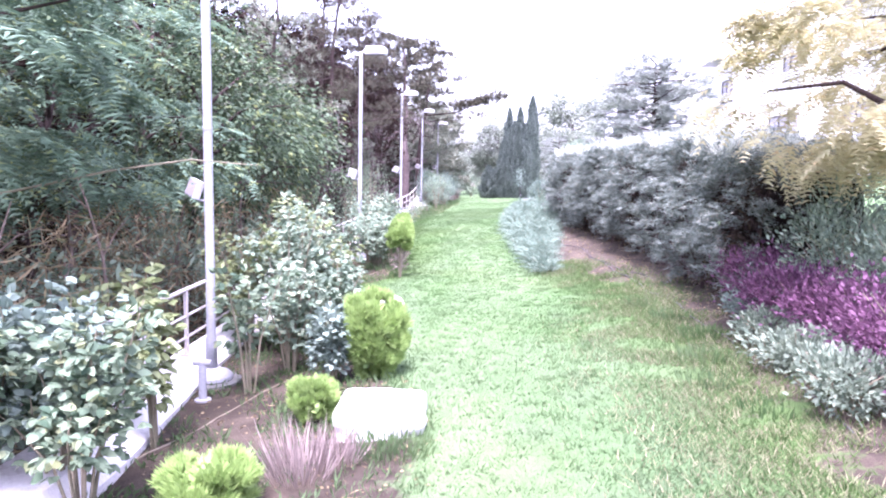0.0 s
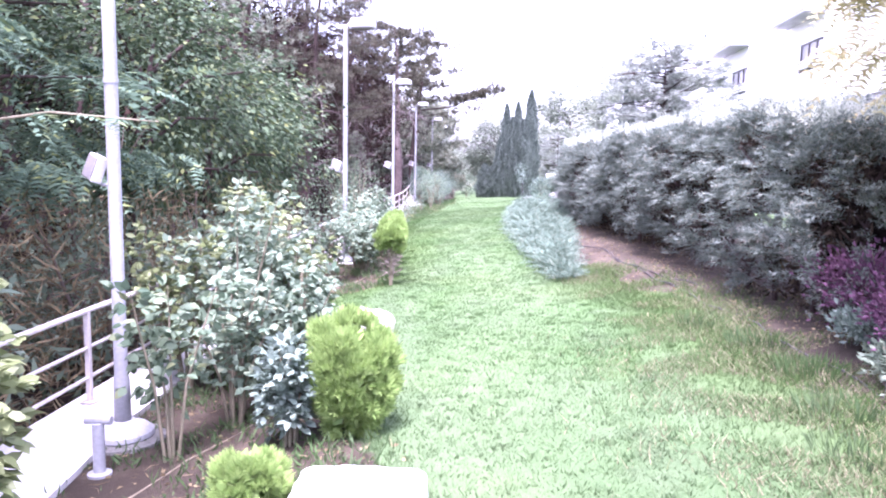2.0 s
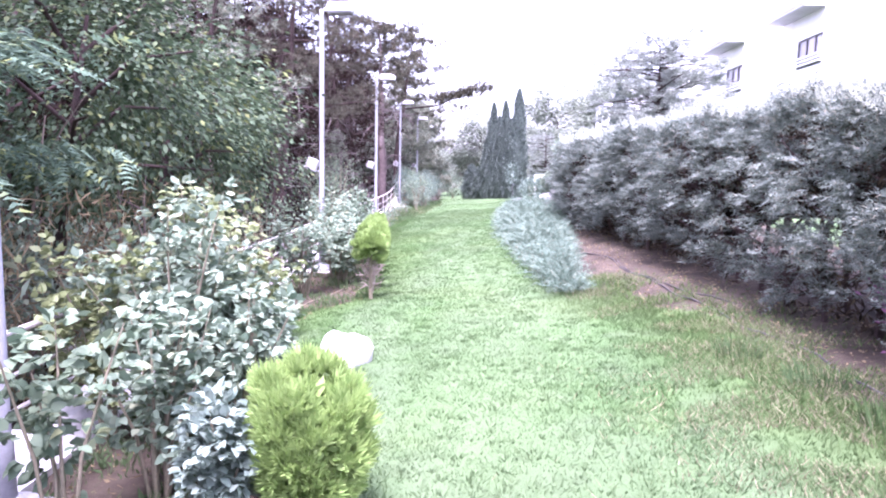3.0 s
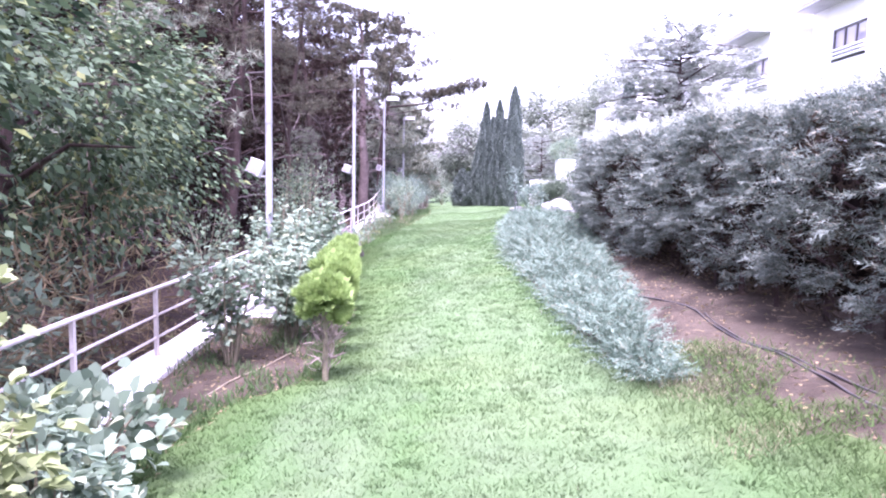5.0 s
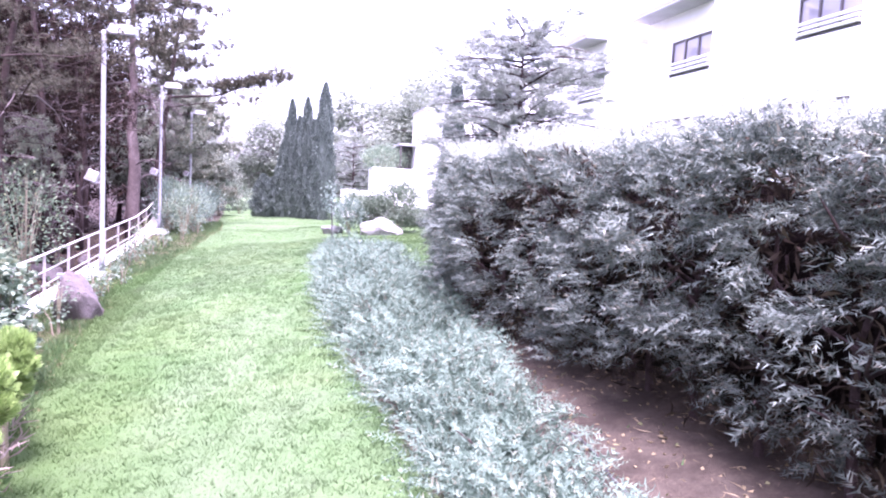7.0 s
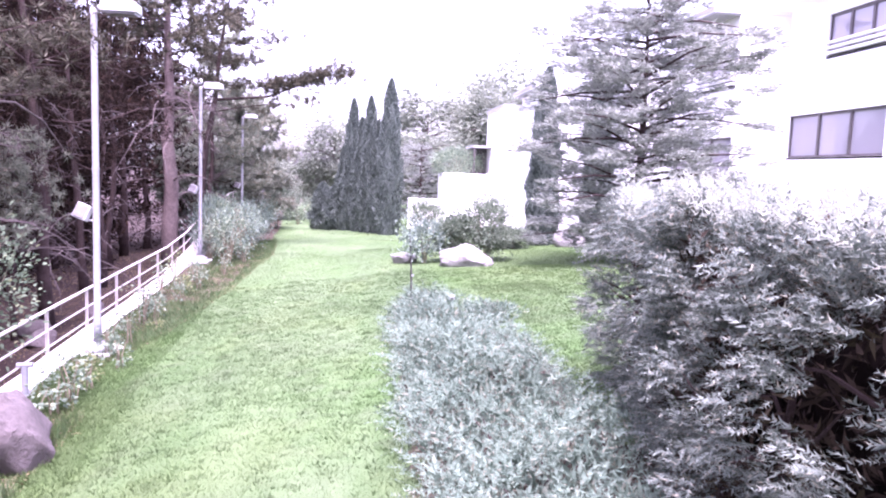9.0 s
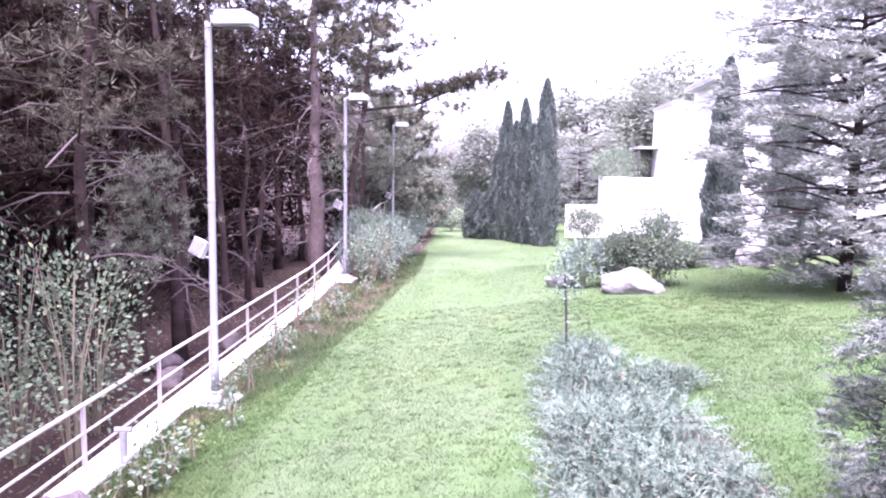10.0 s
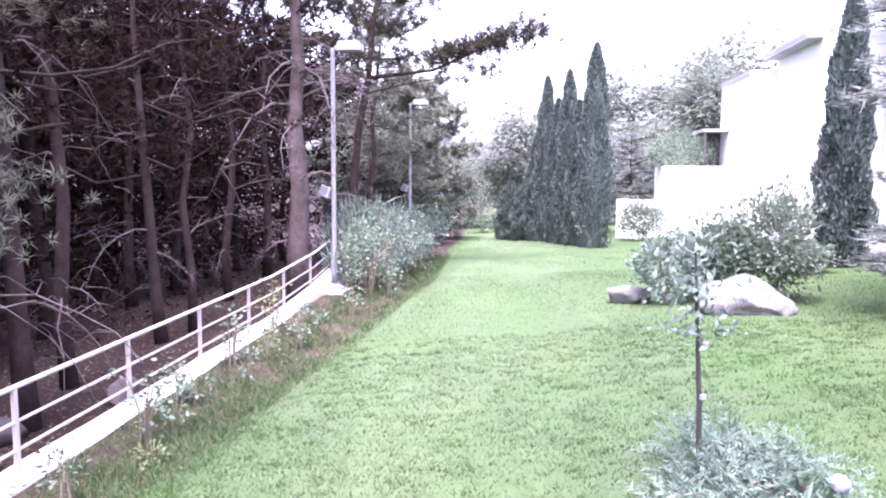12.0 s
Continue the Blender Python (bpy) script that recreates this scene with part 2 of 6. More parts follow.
def ground_material():
    """Lawn, bed soil and pine litter, told apart by two masks on the sheet."""
    m, nt, p = material("ground", 0.95, 0.0, 0.2)
    lawn = nt.nodes.new("ShaderNodeAttribute")
    lawn.attribute_name = "lawn"
    wood = nt.nodes.new("ShaderNodeAttribute")
    wood.attribute_name = "wood"
    fine, mid = noise_at(nt, 55.0, 8.0, 0.75), noise_at(nt, 5.0, 5.0, 0.65)
    turf = ramp(nt, fine, [(0.3, (0.056, 0.098, 0.04)), (0.7, (0.09, 0.142, 0.06))])
    turf = turf_tone(nt, turf)
    soil = ramp(nt, fine, [(0.3, (0.032, 0.024, 0.017)), (0.55, (0.078, 0.06, 0.045)), (0.8, (0.15, 0.122, 0.097))])
    soil = mixed(nt, ramp(nt, mid, [(0.45, (0, 0, 0)), (0.7, (0.7, 0.7, 0.7))]), soil, (0.09, 0.074, 0.057))
    soil = mixed(nt, ramp(nt, noise_at(nt, 1.6, 6.0, 0.7), [(0.42, (0.75, 0.75, 0.75)), (0.56, (0, 0, 0))]), soil, (0.03, 0.023, 0.017))
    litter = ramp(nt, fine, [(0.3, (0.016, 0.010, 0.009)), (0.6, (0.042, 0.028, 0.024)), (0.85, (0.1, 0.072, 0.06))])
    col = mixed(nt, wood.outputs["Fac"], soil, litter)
    edge = nt.nodes.new("ShaderNodeMath")
    edge.operation = "ADD"
    nt.links.new(lawn.outputs["Fac"], edge.inputs[0])
    nt.links.new(ramp(nt, noise_at(nt, 3.0, 6.0, 0.7), [(0.2, (0, 0, 0)), (0.8, (1, 1, 1))]), edge.inputs[1])
    mask = ramp(nt, edge.outputs[0], [(0.78, (0, 0, 0)), (0.98, (1, 1, 1))])
    nt.links.new(mixed(nt, mask, col, turf), p.inputs["Base Color"])
    bump(nt, p, fine, 0.8, 0.03)
    return m


M_ground = ground_material()


# ---- building blocks ----
def thing(name, loc, label, category, group="", turn=0.0):
    ob = new(name)
    ob.empty_display_size = 0.2
    ob.location, ob.rotation_euler = loc, (0, 0, turn)
    return tagged(ob, label, category, group)


def part(name, mesh, mat, parent, label=""):
    if not mesh.materials:
        mesh.materials.append(mat)
    ob = new(name, mesh)
    ob.parent = parent
    return tagged(ob, label) if label else ob


class Solid:
    """Gathers boxes, tubes and lathed forms into one mesh."""

    def __init__(self):
        self.v, self.f = [], []

    def box(self, x0, x1, y0, y1, z0, z1, bevel=0.0):
        bm = bmesh.new()
        bmesh.ops.create_cube(bm, size=1.0)
        for v in bm.verts:
            v.co = Vector(((x0 + x1) / 2 + v.co.x * (x1 - x0), (y0 + y1) / 2 + v.co.y * (y1 - y0), (z0 + z1) / 2 + v.co.z * (z1 - z0)))
        if bevel:
            bmesh.ops.bevel(bm, geom=bm.edges[:], offset=bevel, segments=2, profile=0.6, affect="EDGES")
        return self.take(bm)

    def take(self, bm):
        bm.verts.index_update()
        n = len(self.v)
        self.v += [tuple(v.co) for v in bm.verts]
        self.f += [tuple(n + v.index for v in f.verts) for f in bm.faces]
        bm.free()
        return self

    def tube(self, pts, radii, sides=8, caps=True):
        pts = [Vector(p) for p in pts]
        if not isinstance(radii, (list, tuple)):
            radii = [radii] * len(pts)
        n0 = len(self.v)
        for k, p in enumerate(pts):
            d = (pts[min(k + 1, len(pts) - 1)] - pts[max(k - 1, 0)]).normalized()
            u = d.cross(Vector((0, 0, 1)) if abs(d.z) < 0.9 else Vector((1, 0, 0))).normalized()
            w = d.cross(u)
            for s in range(sides):
                a = 2 * PI * s / sides
                self.v.append(tuple(p + radii[k] * (math.cos(a) * u + math.sin(a) * w)))
        for k in range(len(pts) - 1):
            for s in range(sides):
                a, b = n0 + k * sides + s, n0 + k * sides + (s + 1) % sides
                self.f.append((a, b, b + sides, a + sides))
        if caps:
            self.f.append(tuple(n0 + s for s in range(sides)))
            last = n0 + (len(pts) - 1) * sides
            self.f.append(tuple(last + s for s in reversed(range(sides))))
        return self

    def lathe(self, profile, sides=24):
        """Rings of (radius, height) round the z axis."""
        return self.tube([(0, 0, z + 1e-5 * k) for k, (r, z) in enumerate(profile)], [r for r, z in profile], sides)

    def mesh(self, name, smooth=False):
        me = bpy.data.meshes.new(name)
        me.from_pydata(self.v, [], self.f)
        if smooth:
            me.polygons.foreach_set("use_smooth", [True] * len(me.polygons))
        bm = bmesh.new()
        bm.from_mesh(me)
        bmesh.ops.recalc_face_normals(bm, faces=bm.faces)
        bm.to_mesh(me)
        bm.free()
        return me


def unit(a):
    return a / np.maximum(np.linalg.norm(a, axis=1, keepdims=True), 1e-9)


def scatter_dirs(n, rng):
    return unit(rng.normal(size=(n, 3)))


def leaves(name, p, d, length, width, rng, oval=False, lift=0.15, facing=None, loose=0.45, point=False):
    """One mesh of leaves that start at p and point along d. length and width may be arrays; facing is the way their upper sides look; point makes them taper from the foot."""
    n = len(p)
    d = unit(d)
    side = unit(np.cross(d, scatter_dirs(n, rng) if facing is None else facing + rng.normal(size=(n, 3)) * loose))
    up = np.cross(side, d)
    ln = (np.ones(n) * length)[:, None]
    wd = (np.ones(n) * width)[:, None] / 2
    if oval:
        v = np.stack([p, p + d * ln * 0.3 + side * wd * 0.95 + up * ln * lift, p + d * ln * 0.68 + side * wd * 0.75 + up * ln * lift,
                      p + d * ln, p + d * ln * 0.68 - side * wd * 0.75 + up * ln * lift, p + d * ln * 0.3 - side * wd * 0.95 + up * ln * lift], 1)
        k = 6
    elif point:
        v = np.stack([p - side * wd, p + side * wd, p + d * ln + up * ln * lift], 1)
        k = 3
    else:
        v = np.stack([p, p + d * ln * 0.45 + side * wd + up * ln * lift, p + d * ln, p + d * ln * 0.45 - side * wd + up * ln * lift], 1)
        k = 4
    return polys(name, v.reshape(-1, 3), n, k)


def polys(name, v, n, k):
    me = bpy.data.meshes.new(name)
    me.vertices.add(n * k)
    me.vertices.foreach_set("co", v.astype(np.float32).ravel())
    me.loops.add(n * k)
    me.loops.foreach_set("vertex_index", np.arange(n * k, dtype=np.int32))
    me.polygons.add(n)
    me.polygons.foreach_set("loop_start", np.arange(0, n * k, k, dtype=np.int32))
    me.update(calc_edges=True)
    return me


def fronds(name, p, d, rng, length=0.28, pairs=6, leaf=0.055, slim=0.5, twist=0.3, droop=0.25, sweep=0.45, ragged=0.12, point=False):
    """Feathered leaves: pairs of leaflets along a drooping stalk, lying in the frond's own plane."""
    n = len(p)
    d = unit(d)
    side = unit(np.cross(d, scatter_dirs(n, rng) * twist + np.array([0, 0, 1.0])))
    face = np.cross(side, d)
    size = rng.uniform(0.75, 1.2, n)
    ps, ds, sz = [], [], []
    for k in range(pairs):
        f = (k + 1) / pairs
        at = p + d * (length * f * size)[:, None] + np.array([0, 0, -droop]) * length * f * f
        for s in (-1, 1):
            ps.append(at + d * (rng.normal(size=n) * ragged * length / pairs)[:, None])
            ds.append(side * s + d * sweep + np.array([0, 0, -0.25]) + rng.normal(size=(n, 3)) * ragged)
            sz.append(size * leaf * (1.15 - 0.6 * abs(f - 0.45)) * rng.uniform(1 - ragged, 1 + ragged, n))
    return leaves(name, np.concatenate(ps), np.concatenate(ds), np.concatenate(sz), np.concatenate(sz) * slim, rng, False, 0.08, np.tile(face, (2 * pairs, 1)), 0.22, point)


def fans(name, p, d, rng, length=0.09, blades=7, width=0.02, spread=1.0):
    """Flat upright sprays: narrow blades that fan out from one foot in one plane."""
    n = len(p)
    d = unit(d)
    side = unit(np.cross(d, scatter_dirs(n, rng)))
    face = np.cross(side, d)
    size = rng.uniform(0.7, 1.25, n) * length
    ps, ds, sz = [], [], []
    for k in range(blades):
        a = spread * (2 * k / (blades - 1) - 1)
        ps.append(p)
        ds.append(d * math.cos(a) + side * math.sin(a) + rng.normal(size=(n, 3)) * 0.08)
        sz.append(size * (1.0 - 0.35 * abs(a)))
    return leaves(name, np.concatenate(ps), np.concatenate(ds), np.concatenate(sz), width, rng, False, 0.05, np.tile(face, (blades, 1)), 0.2, True)


def clumped(n, clumps, radii, centre, rng, shell=0.55, spread=0.22, flat=1.0):
    """Points in clumps inside an ellipsoid, most near its skin, with gaps between; and the outward ways."""
    c = scatter_dirs(clumps, rng) * rng.uniform(shell, 1.0, (clumps, 1)) ** 0.6
    pick = rng.integers(0, clumps, n)
    size = rng.uniform(0.6, 1.4, clumps)[pick, None] * spread
    q = c[pick] + rng.normal(size=(n, 3)) * size * np.array([1, 1, flat])
    return q * np.array(radii) + np.array(centre), unit(q + rng.normal(size=(n, 3)) * 0.4)


# ---- the lie of the land ----
def lamp_line(y):
    return float(np.interp(y, [-60, -18.58, -6.77, 5.39, 17.3, 29, 60], [5.2, 1.97, 0.96, 0.0, -0.79, -1.45, -3.2]))


def rail_line(y):
    return float(np.interp(y, [-60, -18.2, -10.4, 4.64, 12.6, 17.3, 29, 60], [4.4, 1.40, 0.56, -0.505, -0.92, -1.2, -1.85, -3.6]))


LAWN_L = ([-60, -26, -19.8, -17.5, -14.5, -12.5, -11.5, -10.9, -7.7, -4, -1, 1.8, 3.2, 4.9, 6, 7, 11.5, 19, 27, 36, 60], [6.5, 5.0, 4.6, 3.6, 2.1, 1.75, 1.85, 2.6, 2.35, 1.5, 1.05, 0.85, 0.05, 0.25, 0.6, 0.75, 1.05, 1.2, 0.5, -0.1, -2.2])
LAWN_R = ([-60, -20, -18, -14, -12.4, -11, -8, -2.8, 1, 5.2, 6.4, 7.4], [8.2, 7.6, 7.5, 7.2, 6.25, 5.65, 5.3, 4.87, 4.77, 4.9, 5.6, 40.0])


def ground_z(x, y):
    s = x - np.interp(y, [-60, -18.58, -6.77, 5.39, 17.3, 29, 60], [5.2, 1.97, 0.96, 0.0, -0.79, -1.45, -3.2])
    base = np.interp(y, [-60, -18, 5, 12, 17, 29, 37, 44, 80], [0.2, 0.18, 0.05, 0.05, 0.05, -0.2, -0.5, -0.75, -1.2])
    lat = np.interp(s, [-40, -8, -2, -0.62, -0.4, 0.3, 1.5, 4.5, 6.0, 7.5, 12, 20, 60], [-4.5, -1.0, -0.35, -0.2, 0.0, 0.02, 0.2, 0.58, 0.9, 1.05, 1.5, 2.6, 4.0])
    flat = np.interp(y, [-14, -9, 6, 12.7, 26], [0.85, 1.0, 1.0, 0.62, 0.32])
    return base + np.where(s > 0, lat * flat, lat) + 0.02 * np.sin(x * 2.1 + y * 0.7) * np.sin(y * 1.3)


def gz(x, y):
    return float(ground_z(np.array(float(x)), np.array(float(y))))


def lawn_mask(x, y):
    l, r = np.interp(y, *LAWN_L), np.interp(y, *LAWN_R)
    beyond = np.minimum(x - np.interp(y, [2.5, 5.0], [6.75, 5.95]), y + 1.2) / 0.5 + 0.5
    beyond = np.maximum(beyond, (x - 10.4) / 0.5)
    soft = np.where(y < -12, 1.5, 0.5)
    return np.clip(np.maximum(np.minimum((x - l) / 0.5, (r - x) / soft) + 0.5, beyond), 0, 1)


def worn_way(x, y):
    """How worn the turf is: most along the trodden middle of the lawn."""
    c = np.interp(y, [-26, -18, -12, -6, 0, 8, 20, 36], [5.4, 4.9, 4.8, 4.1, 3.4, 2.8, 3.0, 1.6])
    return np.exp(-(((x - c) / np.interp(y, [-20, 0, 10], [0.9, 0.8, 1.6])) ** 2)) * 0.6


def worn_layer(me):
    co = np.empty(len(me.vertices) * 3, np.float32)
    me.vertices.foreach_get("co", co)
    x, y = co[0::3], co[1::3]
    dark_turf = np.where(y < -9.5, np.clip((x - np.interp(y, [-26, -14, -10], [7.2, 6.1, 5.2])) / 1.0, 0, 1), 0.55 * np.clip((y - 4.0) / 4, 0, 1) * np.clip((x - 5.6) / 2.0, 0, 1))
    dark_turf = np.maximum(dark_turf, np.clip(1 - (x - np.interp(y, *LAWN_L)) / np.interp(y, [-16, -12, -6, 4, 12], [0.6, 1.0, 1.6, 1.6, 0.9]), 0, 1) * (y > -17) * np.interp(y, [4, 7], [1.0, 0.2]))
    for name, value in (("worn", worn_way(x, y)), ("dark_turf", 0.75 * dark_turf)):
        layer = me.attributes.new(name, "FLOAT", "POINT")
        layer.data.foreach_set("value", value.astype(np.float32))


def build_ground():
    xs = np.concatenate([[-900, -300, -120, -60, -40, -28, -20, -15], np.arange(-11, -3, 0.6), np.arange(-3, 12, 0.16), np.arange(12, 24, 0.8), [26, 30, 38, 55, 90, 200, 500, 900]])
    ys = np.concatenate([[-900, -300, -120, -70, -50, -40], np.arange(-34, 20, 0.22), np.arange(20, 48, 0.6), [50, 55, 62, 75, 100, 160, 300, 600, 900]])
    X, Y = np.meshgrid(xs, ys)
    Z = ground_z(X, Y)
    nx, ny = len(xs), len(ys)
    me = bpy.data.meshes.new("ground")
    k = np.arange(nx * ny).reshape(ny, nx)
    f = np.stack([k[:-1, :-1], k[:-1, 1:], k[1:, 1:], k[1:, :-1]], -1).reshape(-1, 4)
    me.from_pydata(np.stack([X, Y, Z], -1).reshape(-1, 3).tolist(), [], f.tolist())
    me.polygons.foreach_set("use_smooth", [True] * len(me.polygons))
    lawn = me.attributes.new("lawn", "FLOAT", "POINT")
    lawn.data.foreach_set("value", lawn_mask(X, Y).ravel().astype(np.float32))
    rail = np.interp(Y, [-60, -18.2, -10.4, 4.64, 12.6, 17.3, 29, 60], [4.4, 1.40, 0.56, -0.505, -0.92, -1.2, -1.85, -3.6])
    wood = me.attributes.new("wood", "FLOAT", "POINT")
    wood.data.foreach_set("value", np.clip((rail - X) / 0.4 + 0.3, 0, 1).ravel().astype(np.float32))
    worn_layer(me)
    me.materials.append(M_ground)
    tagged(new("ground", me), "sloping garden ground with mown lawn and bare soil beds", "ground", kind="structure")


build_ground()


def blades(name, x, y, h, w, lean, mat, label, rng):
    """Single blades of grass in one mesh."""
    n = len(x)
    a = rng.uniform(0, 2 * PI, n)
    p = np.stack([x, y, ground_z(x, y) - 0.004], -1)
    off = np.stack([np.cos(a) * w, np.sin(a) * w, np.zeros(n)], -1)
    tip = p + np.stack([lean[:, 0] * h, lean[:, 1] * h, h], -1)
    me = polys(name, np.stack([p - off, p + off, tip], 1).reshape(-1, 3), n, 3)
    worn_layer(me)
    me.materials.append(mat)
    return tagged(new(name, me), label, "grass", kind="stuff")


def build_grass():
    """Mown blades over the lawn, denser where the way passes, and splayed tufts among them."""
    rng = np.random.default_rng(3)
    sets = []
    for count, x0, x1, y0, y1 in ((235000, 1, 8.2, -25, 8), (20000, -0.7, 1, -5, 8), (60000, 6.7, 13, -2, 8), (85000, -0.8, 13, 8, 20), (25000, -1.3, 8, 20, 38)):
        x, y = rng.uniform(x0, x1, count), rng.uniform(y0, y1, count)
        m = lawn_mask(x, y) + rng.normal(size=count) * 0.14
        keep = m > 0.42
        sets.append((x[keep], y[keep], m[keep]))
    x, y, m = (np.concatenate(c) for c in zip(*sets))
    n = len(x)
    thick = np.sin(x * 1.3 + 1.1 * np.sin(y * 0.8)) * np.sin(y * 0.9 + 0.7 * x)
    h = rng.uniform(0.016, 0.036, n) * (1 + 0.35 * thick + 1.0 * (m < 0.75))
    blades("grass", x, y, h, rng.uniform(0.004, 0.008, n), rng.normal(size=(n, 2)) * 0.5, M_grass, "short mown green lawn grass with yellowish patches", rng)
    c, each = 11500, 15
    cx, cy = rng.uniform(0.6, 10, c), rng.uniform(-25, 12, c)
    keep = lawn_mask(cx, cy) + rng.normal(size=c) * 0.1 > 0.45
    cx, cy = np.repeat(cx[keep], each), np.repeat(cy[keep], each)
    n = len(cx)
    a, q = rng.uniform(0, 2 * PI, n), rng.uniform(0, 0.075, n)
    lean = np.stack([np.cos(a), np.sin(a)], -1) * (q / 0.075 * 1.5)[:, None] + rng.normal(size=(n, 2)) * 0.3
    blades("grass_tufts", cx + q * np.cos(a) * 1.4, cy + q * np.sin(a), rng.uniform(0.026, 0.048, n), rng.uniform(0.005, 0.009, n), lean, M_grass, "small uneven tufts in the mown lawn", rng)


build_grass()


# ---- boundary: low wall, railing, lamps ----
def rail_top(y):
    return float(np.interp(y, [-40, -18.2, -11.5, -9.4, 4.6, 14, 17, 22, 29, 45], [1.4, 1.29, 1.1, 1.03, 0.93, 0.93, 1.05, 1.55, 1.92, 2.0]))


def build_low_wall():
    ys = np.arange(-34, 44.1, 1.0)
    s = Solid()
    sec = [(-0.20, -1.2), (-0.20, -0.03), (-0.17, 0.0), (0.16, -0.01), (0.2, -0.04), (0.23, -0.5)]
    for y in ys:
        top = rail_top(y) - 0.83
        b = float(np.interp(y, [-13, -9], [1.0, 0.0]))  # inner face sloped here, added to catch more sky light and look whiter
        sec[3], sec[4] = (0.16 - 0.05 * b, -0.01), (0.2 + 0.06 * b, -0.04 - 0.17 * b)
        wide = float(np.interp(y, [-21, -19.2, -18.4, -13, -6], [0.3, 0.14, 0.0, 0.06, 0.0]))
        s.v += [(rail_line(y) + dx + wide * (dx > 0) + 0.012 * math.sin(y * 5.1 + dz * 9), y, top + dz + 0.008 * math.sin(y * 3.3 + dx * 20)) for dx, dz in sec]
    k = len(sec)
    for j in range(len(ys) - 1):
        s.f += [(j * k + i, j * k + i + 1, (j + 1) * k + i + 1, (j + 1) * k + i) for i in range(k - 1)]
    s.f += [tuple(range(k)), tuple((len(ys) - 1) * k + i for i in reversed(range(k)))]
    me = s.mesh("low_wall")
    me.materials.append(M_kerb)
    tagged(new("low_wall", me), "low whitewashed concrete wall under the railing", "wall", kind="structure")


build_low_wall()


def build_railing():
    rail = thing("railing", (0, 0, 0), "cream painted steel railing with three bars on a low wall", "railing")
    ys = np.concatenate([np.arange(4.64 - 2.068 * 18, 4, 2.068), np.arange(4.64, 42, 2.0)])
    post = Solid().box(-0.022, 0.022, -0.022, 0.022, 0.0, 0.83, 0.004).mesh("post")
    foot = Solid().box(-0.06, 0.06, -0.06, 0.06, 0.0, 0.012, 0.003).mesh("flange")
    for y in ys:
        p = part("post", post, M_rail, rail)
        p.location = (rail_line(y), y, rail_top(y) - 0.83)
        f = part("flange", foot, M_rail, p)
        f.location = (0, 0, 0.001)
    for name, drop, r in (("top_rail", 0.0, 0.026), ("middle_rail", 0.33, 0.017), ("lower_rail", 0.6, 0.017)):
        pts = [(rail_line(y), y, rail_top(y) - drop) for y in np.arange(-33, 42, 1.0)]
        part(name, Solid().tube(pts, r, 8).mesh(name, True), M_rail, rail)


build_railing()


def build_lamp(loc):
    lamp = thing("street_lamp", loc, "tall pale steel street lamp with a flat box head", "street lamp", "lamps along the railing")
    part("pole", Solid().lathe([(0.072, 0.1), (0.068, 0.5), (0.056, 0.55), (0.054, 3.0), (0.05, 5.5), (0.046, 5.62)], 20).mesh("pole", True), M_paint, lamp)
    base = part("base", Solid().lathe([(0.25, 0.0), (0.26, 0.015), (0.25, 0.05), (0.21, 0.085), (0.13, 0.115), (0.1, 0.14), (0.086, 0.145)], 28).mesh("base"), M_paint, lamp, "round painted cast base cover")
    part("band", Solid().lathe([(0.06, 3.02), (0.06, 3.06)], 20).mesh("band"), M_paint, lamp)
    part("arm", Solid().tube([(0, 0, 5.5), (0, 0, 5.6), (0.06, 0, 5.63), (0.16, 0, 5.63)], [0.04, 0.04, 0.035, 0.03], 10).mesh("arm", True), M_paint, lamp)
    bm = bmesh.new()
    rings = [(0.1, 0.08, 0.05), (0.16, 0.16, 0.1), (0.58, 0.18, 0.1), (0.7, 0.17, 0.075)]
    vs = []
    for x, hw, hz in rings:
        vs.append([bm.verts.new(c) for c in ((x, -hw, 5.56), (x, hw, 5.56), (x, hw * 0.9, 5.56 + 2 * hz), (x, -hw * 0.9, 5.56 + 2 * hz))])
    for a, b in zip(vs, vs[1:]):
        for k in range(4):
            bm.faces.new((a[k], a[(k + 1) % 4], b[(k + 1) % 4], b[k]))
    bm.faces.new(vs[0]), bm.faces.new(vs[-1][::-1])
    bmesh.ops.bevel(bm, geom=bm.edges[:], offset=0.008, segments=2, affect="EDGES")
    head = part("head", Solid().take(bm).mesh("head"), M_lamp, lamp, "flat grey lamp housing")
    part("diffuser", Solid().box(0.17, 0.67, -0.14, 0.14, 5.525, 5.556, 0.006).mesh("diffuser"), M_diffuser, head, "dull glass cover")
    flood = part("floodlight", Solid().box(-0.15, 0.15, -0.05, 0.05, -0.13, 0.13, 0.015).mesh("floodlight"), M_lamp, lamp, "small white box floodlight on a bracket")
    flood.location, flood.rotation_euler = (-0.24, 0.08, 2.32), (radians(-22), radians(14), radians(-30))
    part("glass", Solid().box(-0.13, 0.13, -0.062, -0.052, -0.11, 0.11, 0.002).mesh("glass"), M_diffuser, flood)
    part("bracket", Solid().tube([(-0.02, 0.0, 2.18), (-0.14, 0.05, 2.18), (-0.2, 0.07, 2.22)], 0.016, 8).mesh("bracket"), M_paint, lamp)
    return lamp


LAMPS = [(1.77, -18.24, 0.22), (0.96, -6.77, 0.17), (0.0, 5.39, 0.12), (-0.79, 17.3, 0.15), (-1.25, 29.0, 0.0), (-1.75, 41.0, -0.55)]
lamp = build_lamp(LAMPS[0])
for place_ in LAMPS[1:]:
    copy_thing(lamp, Matrix.Translation(place_))
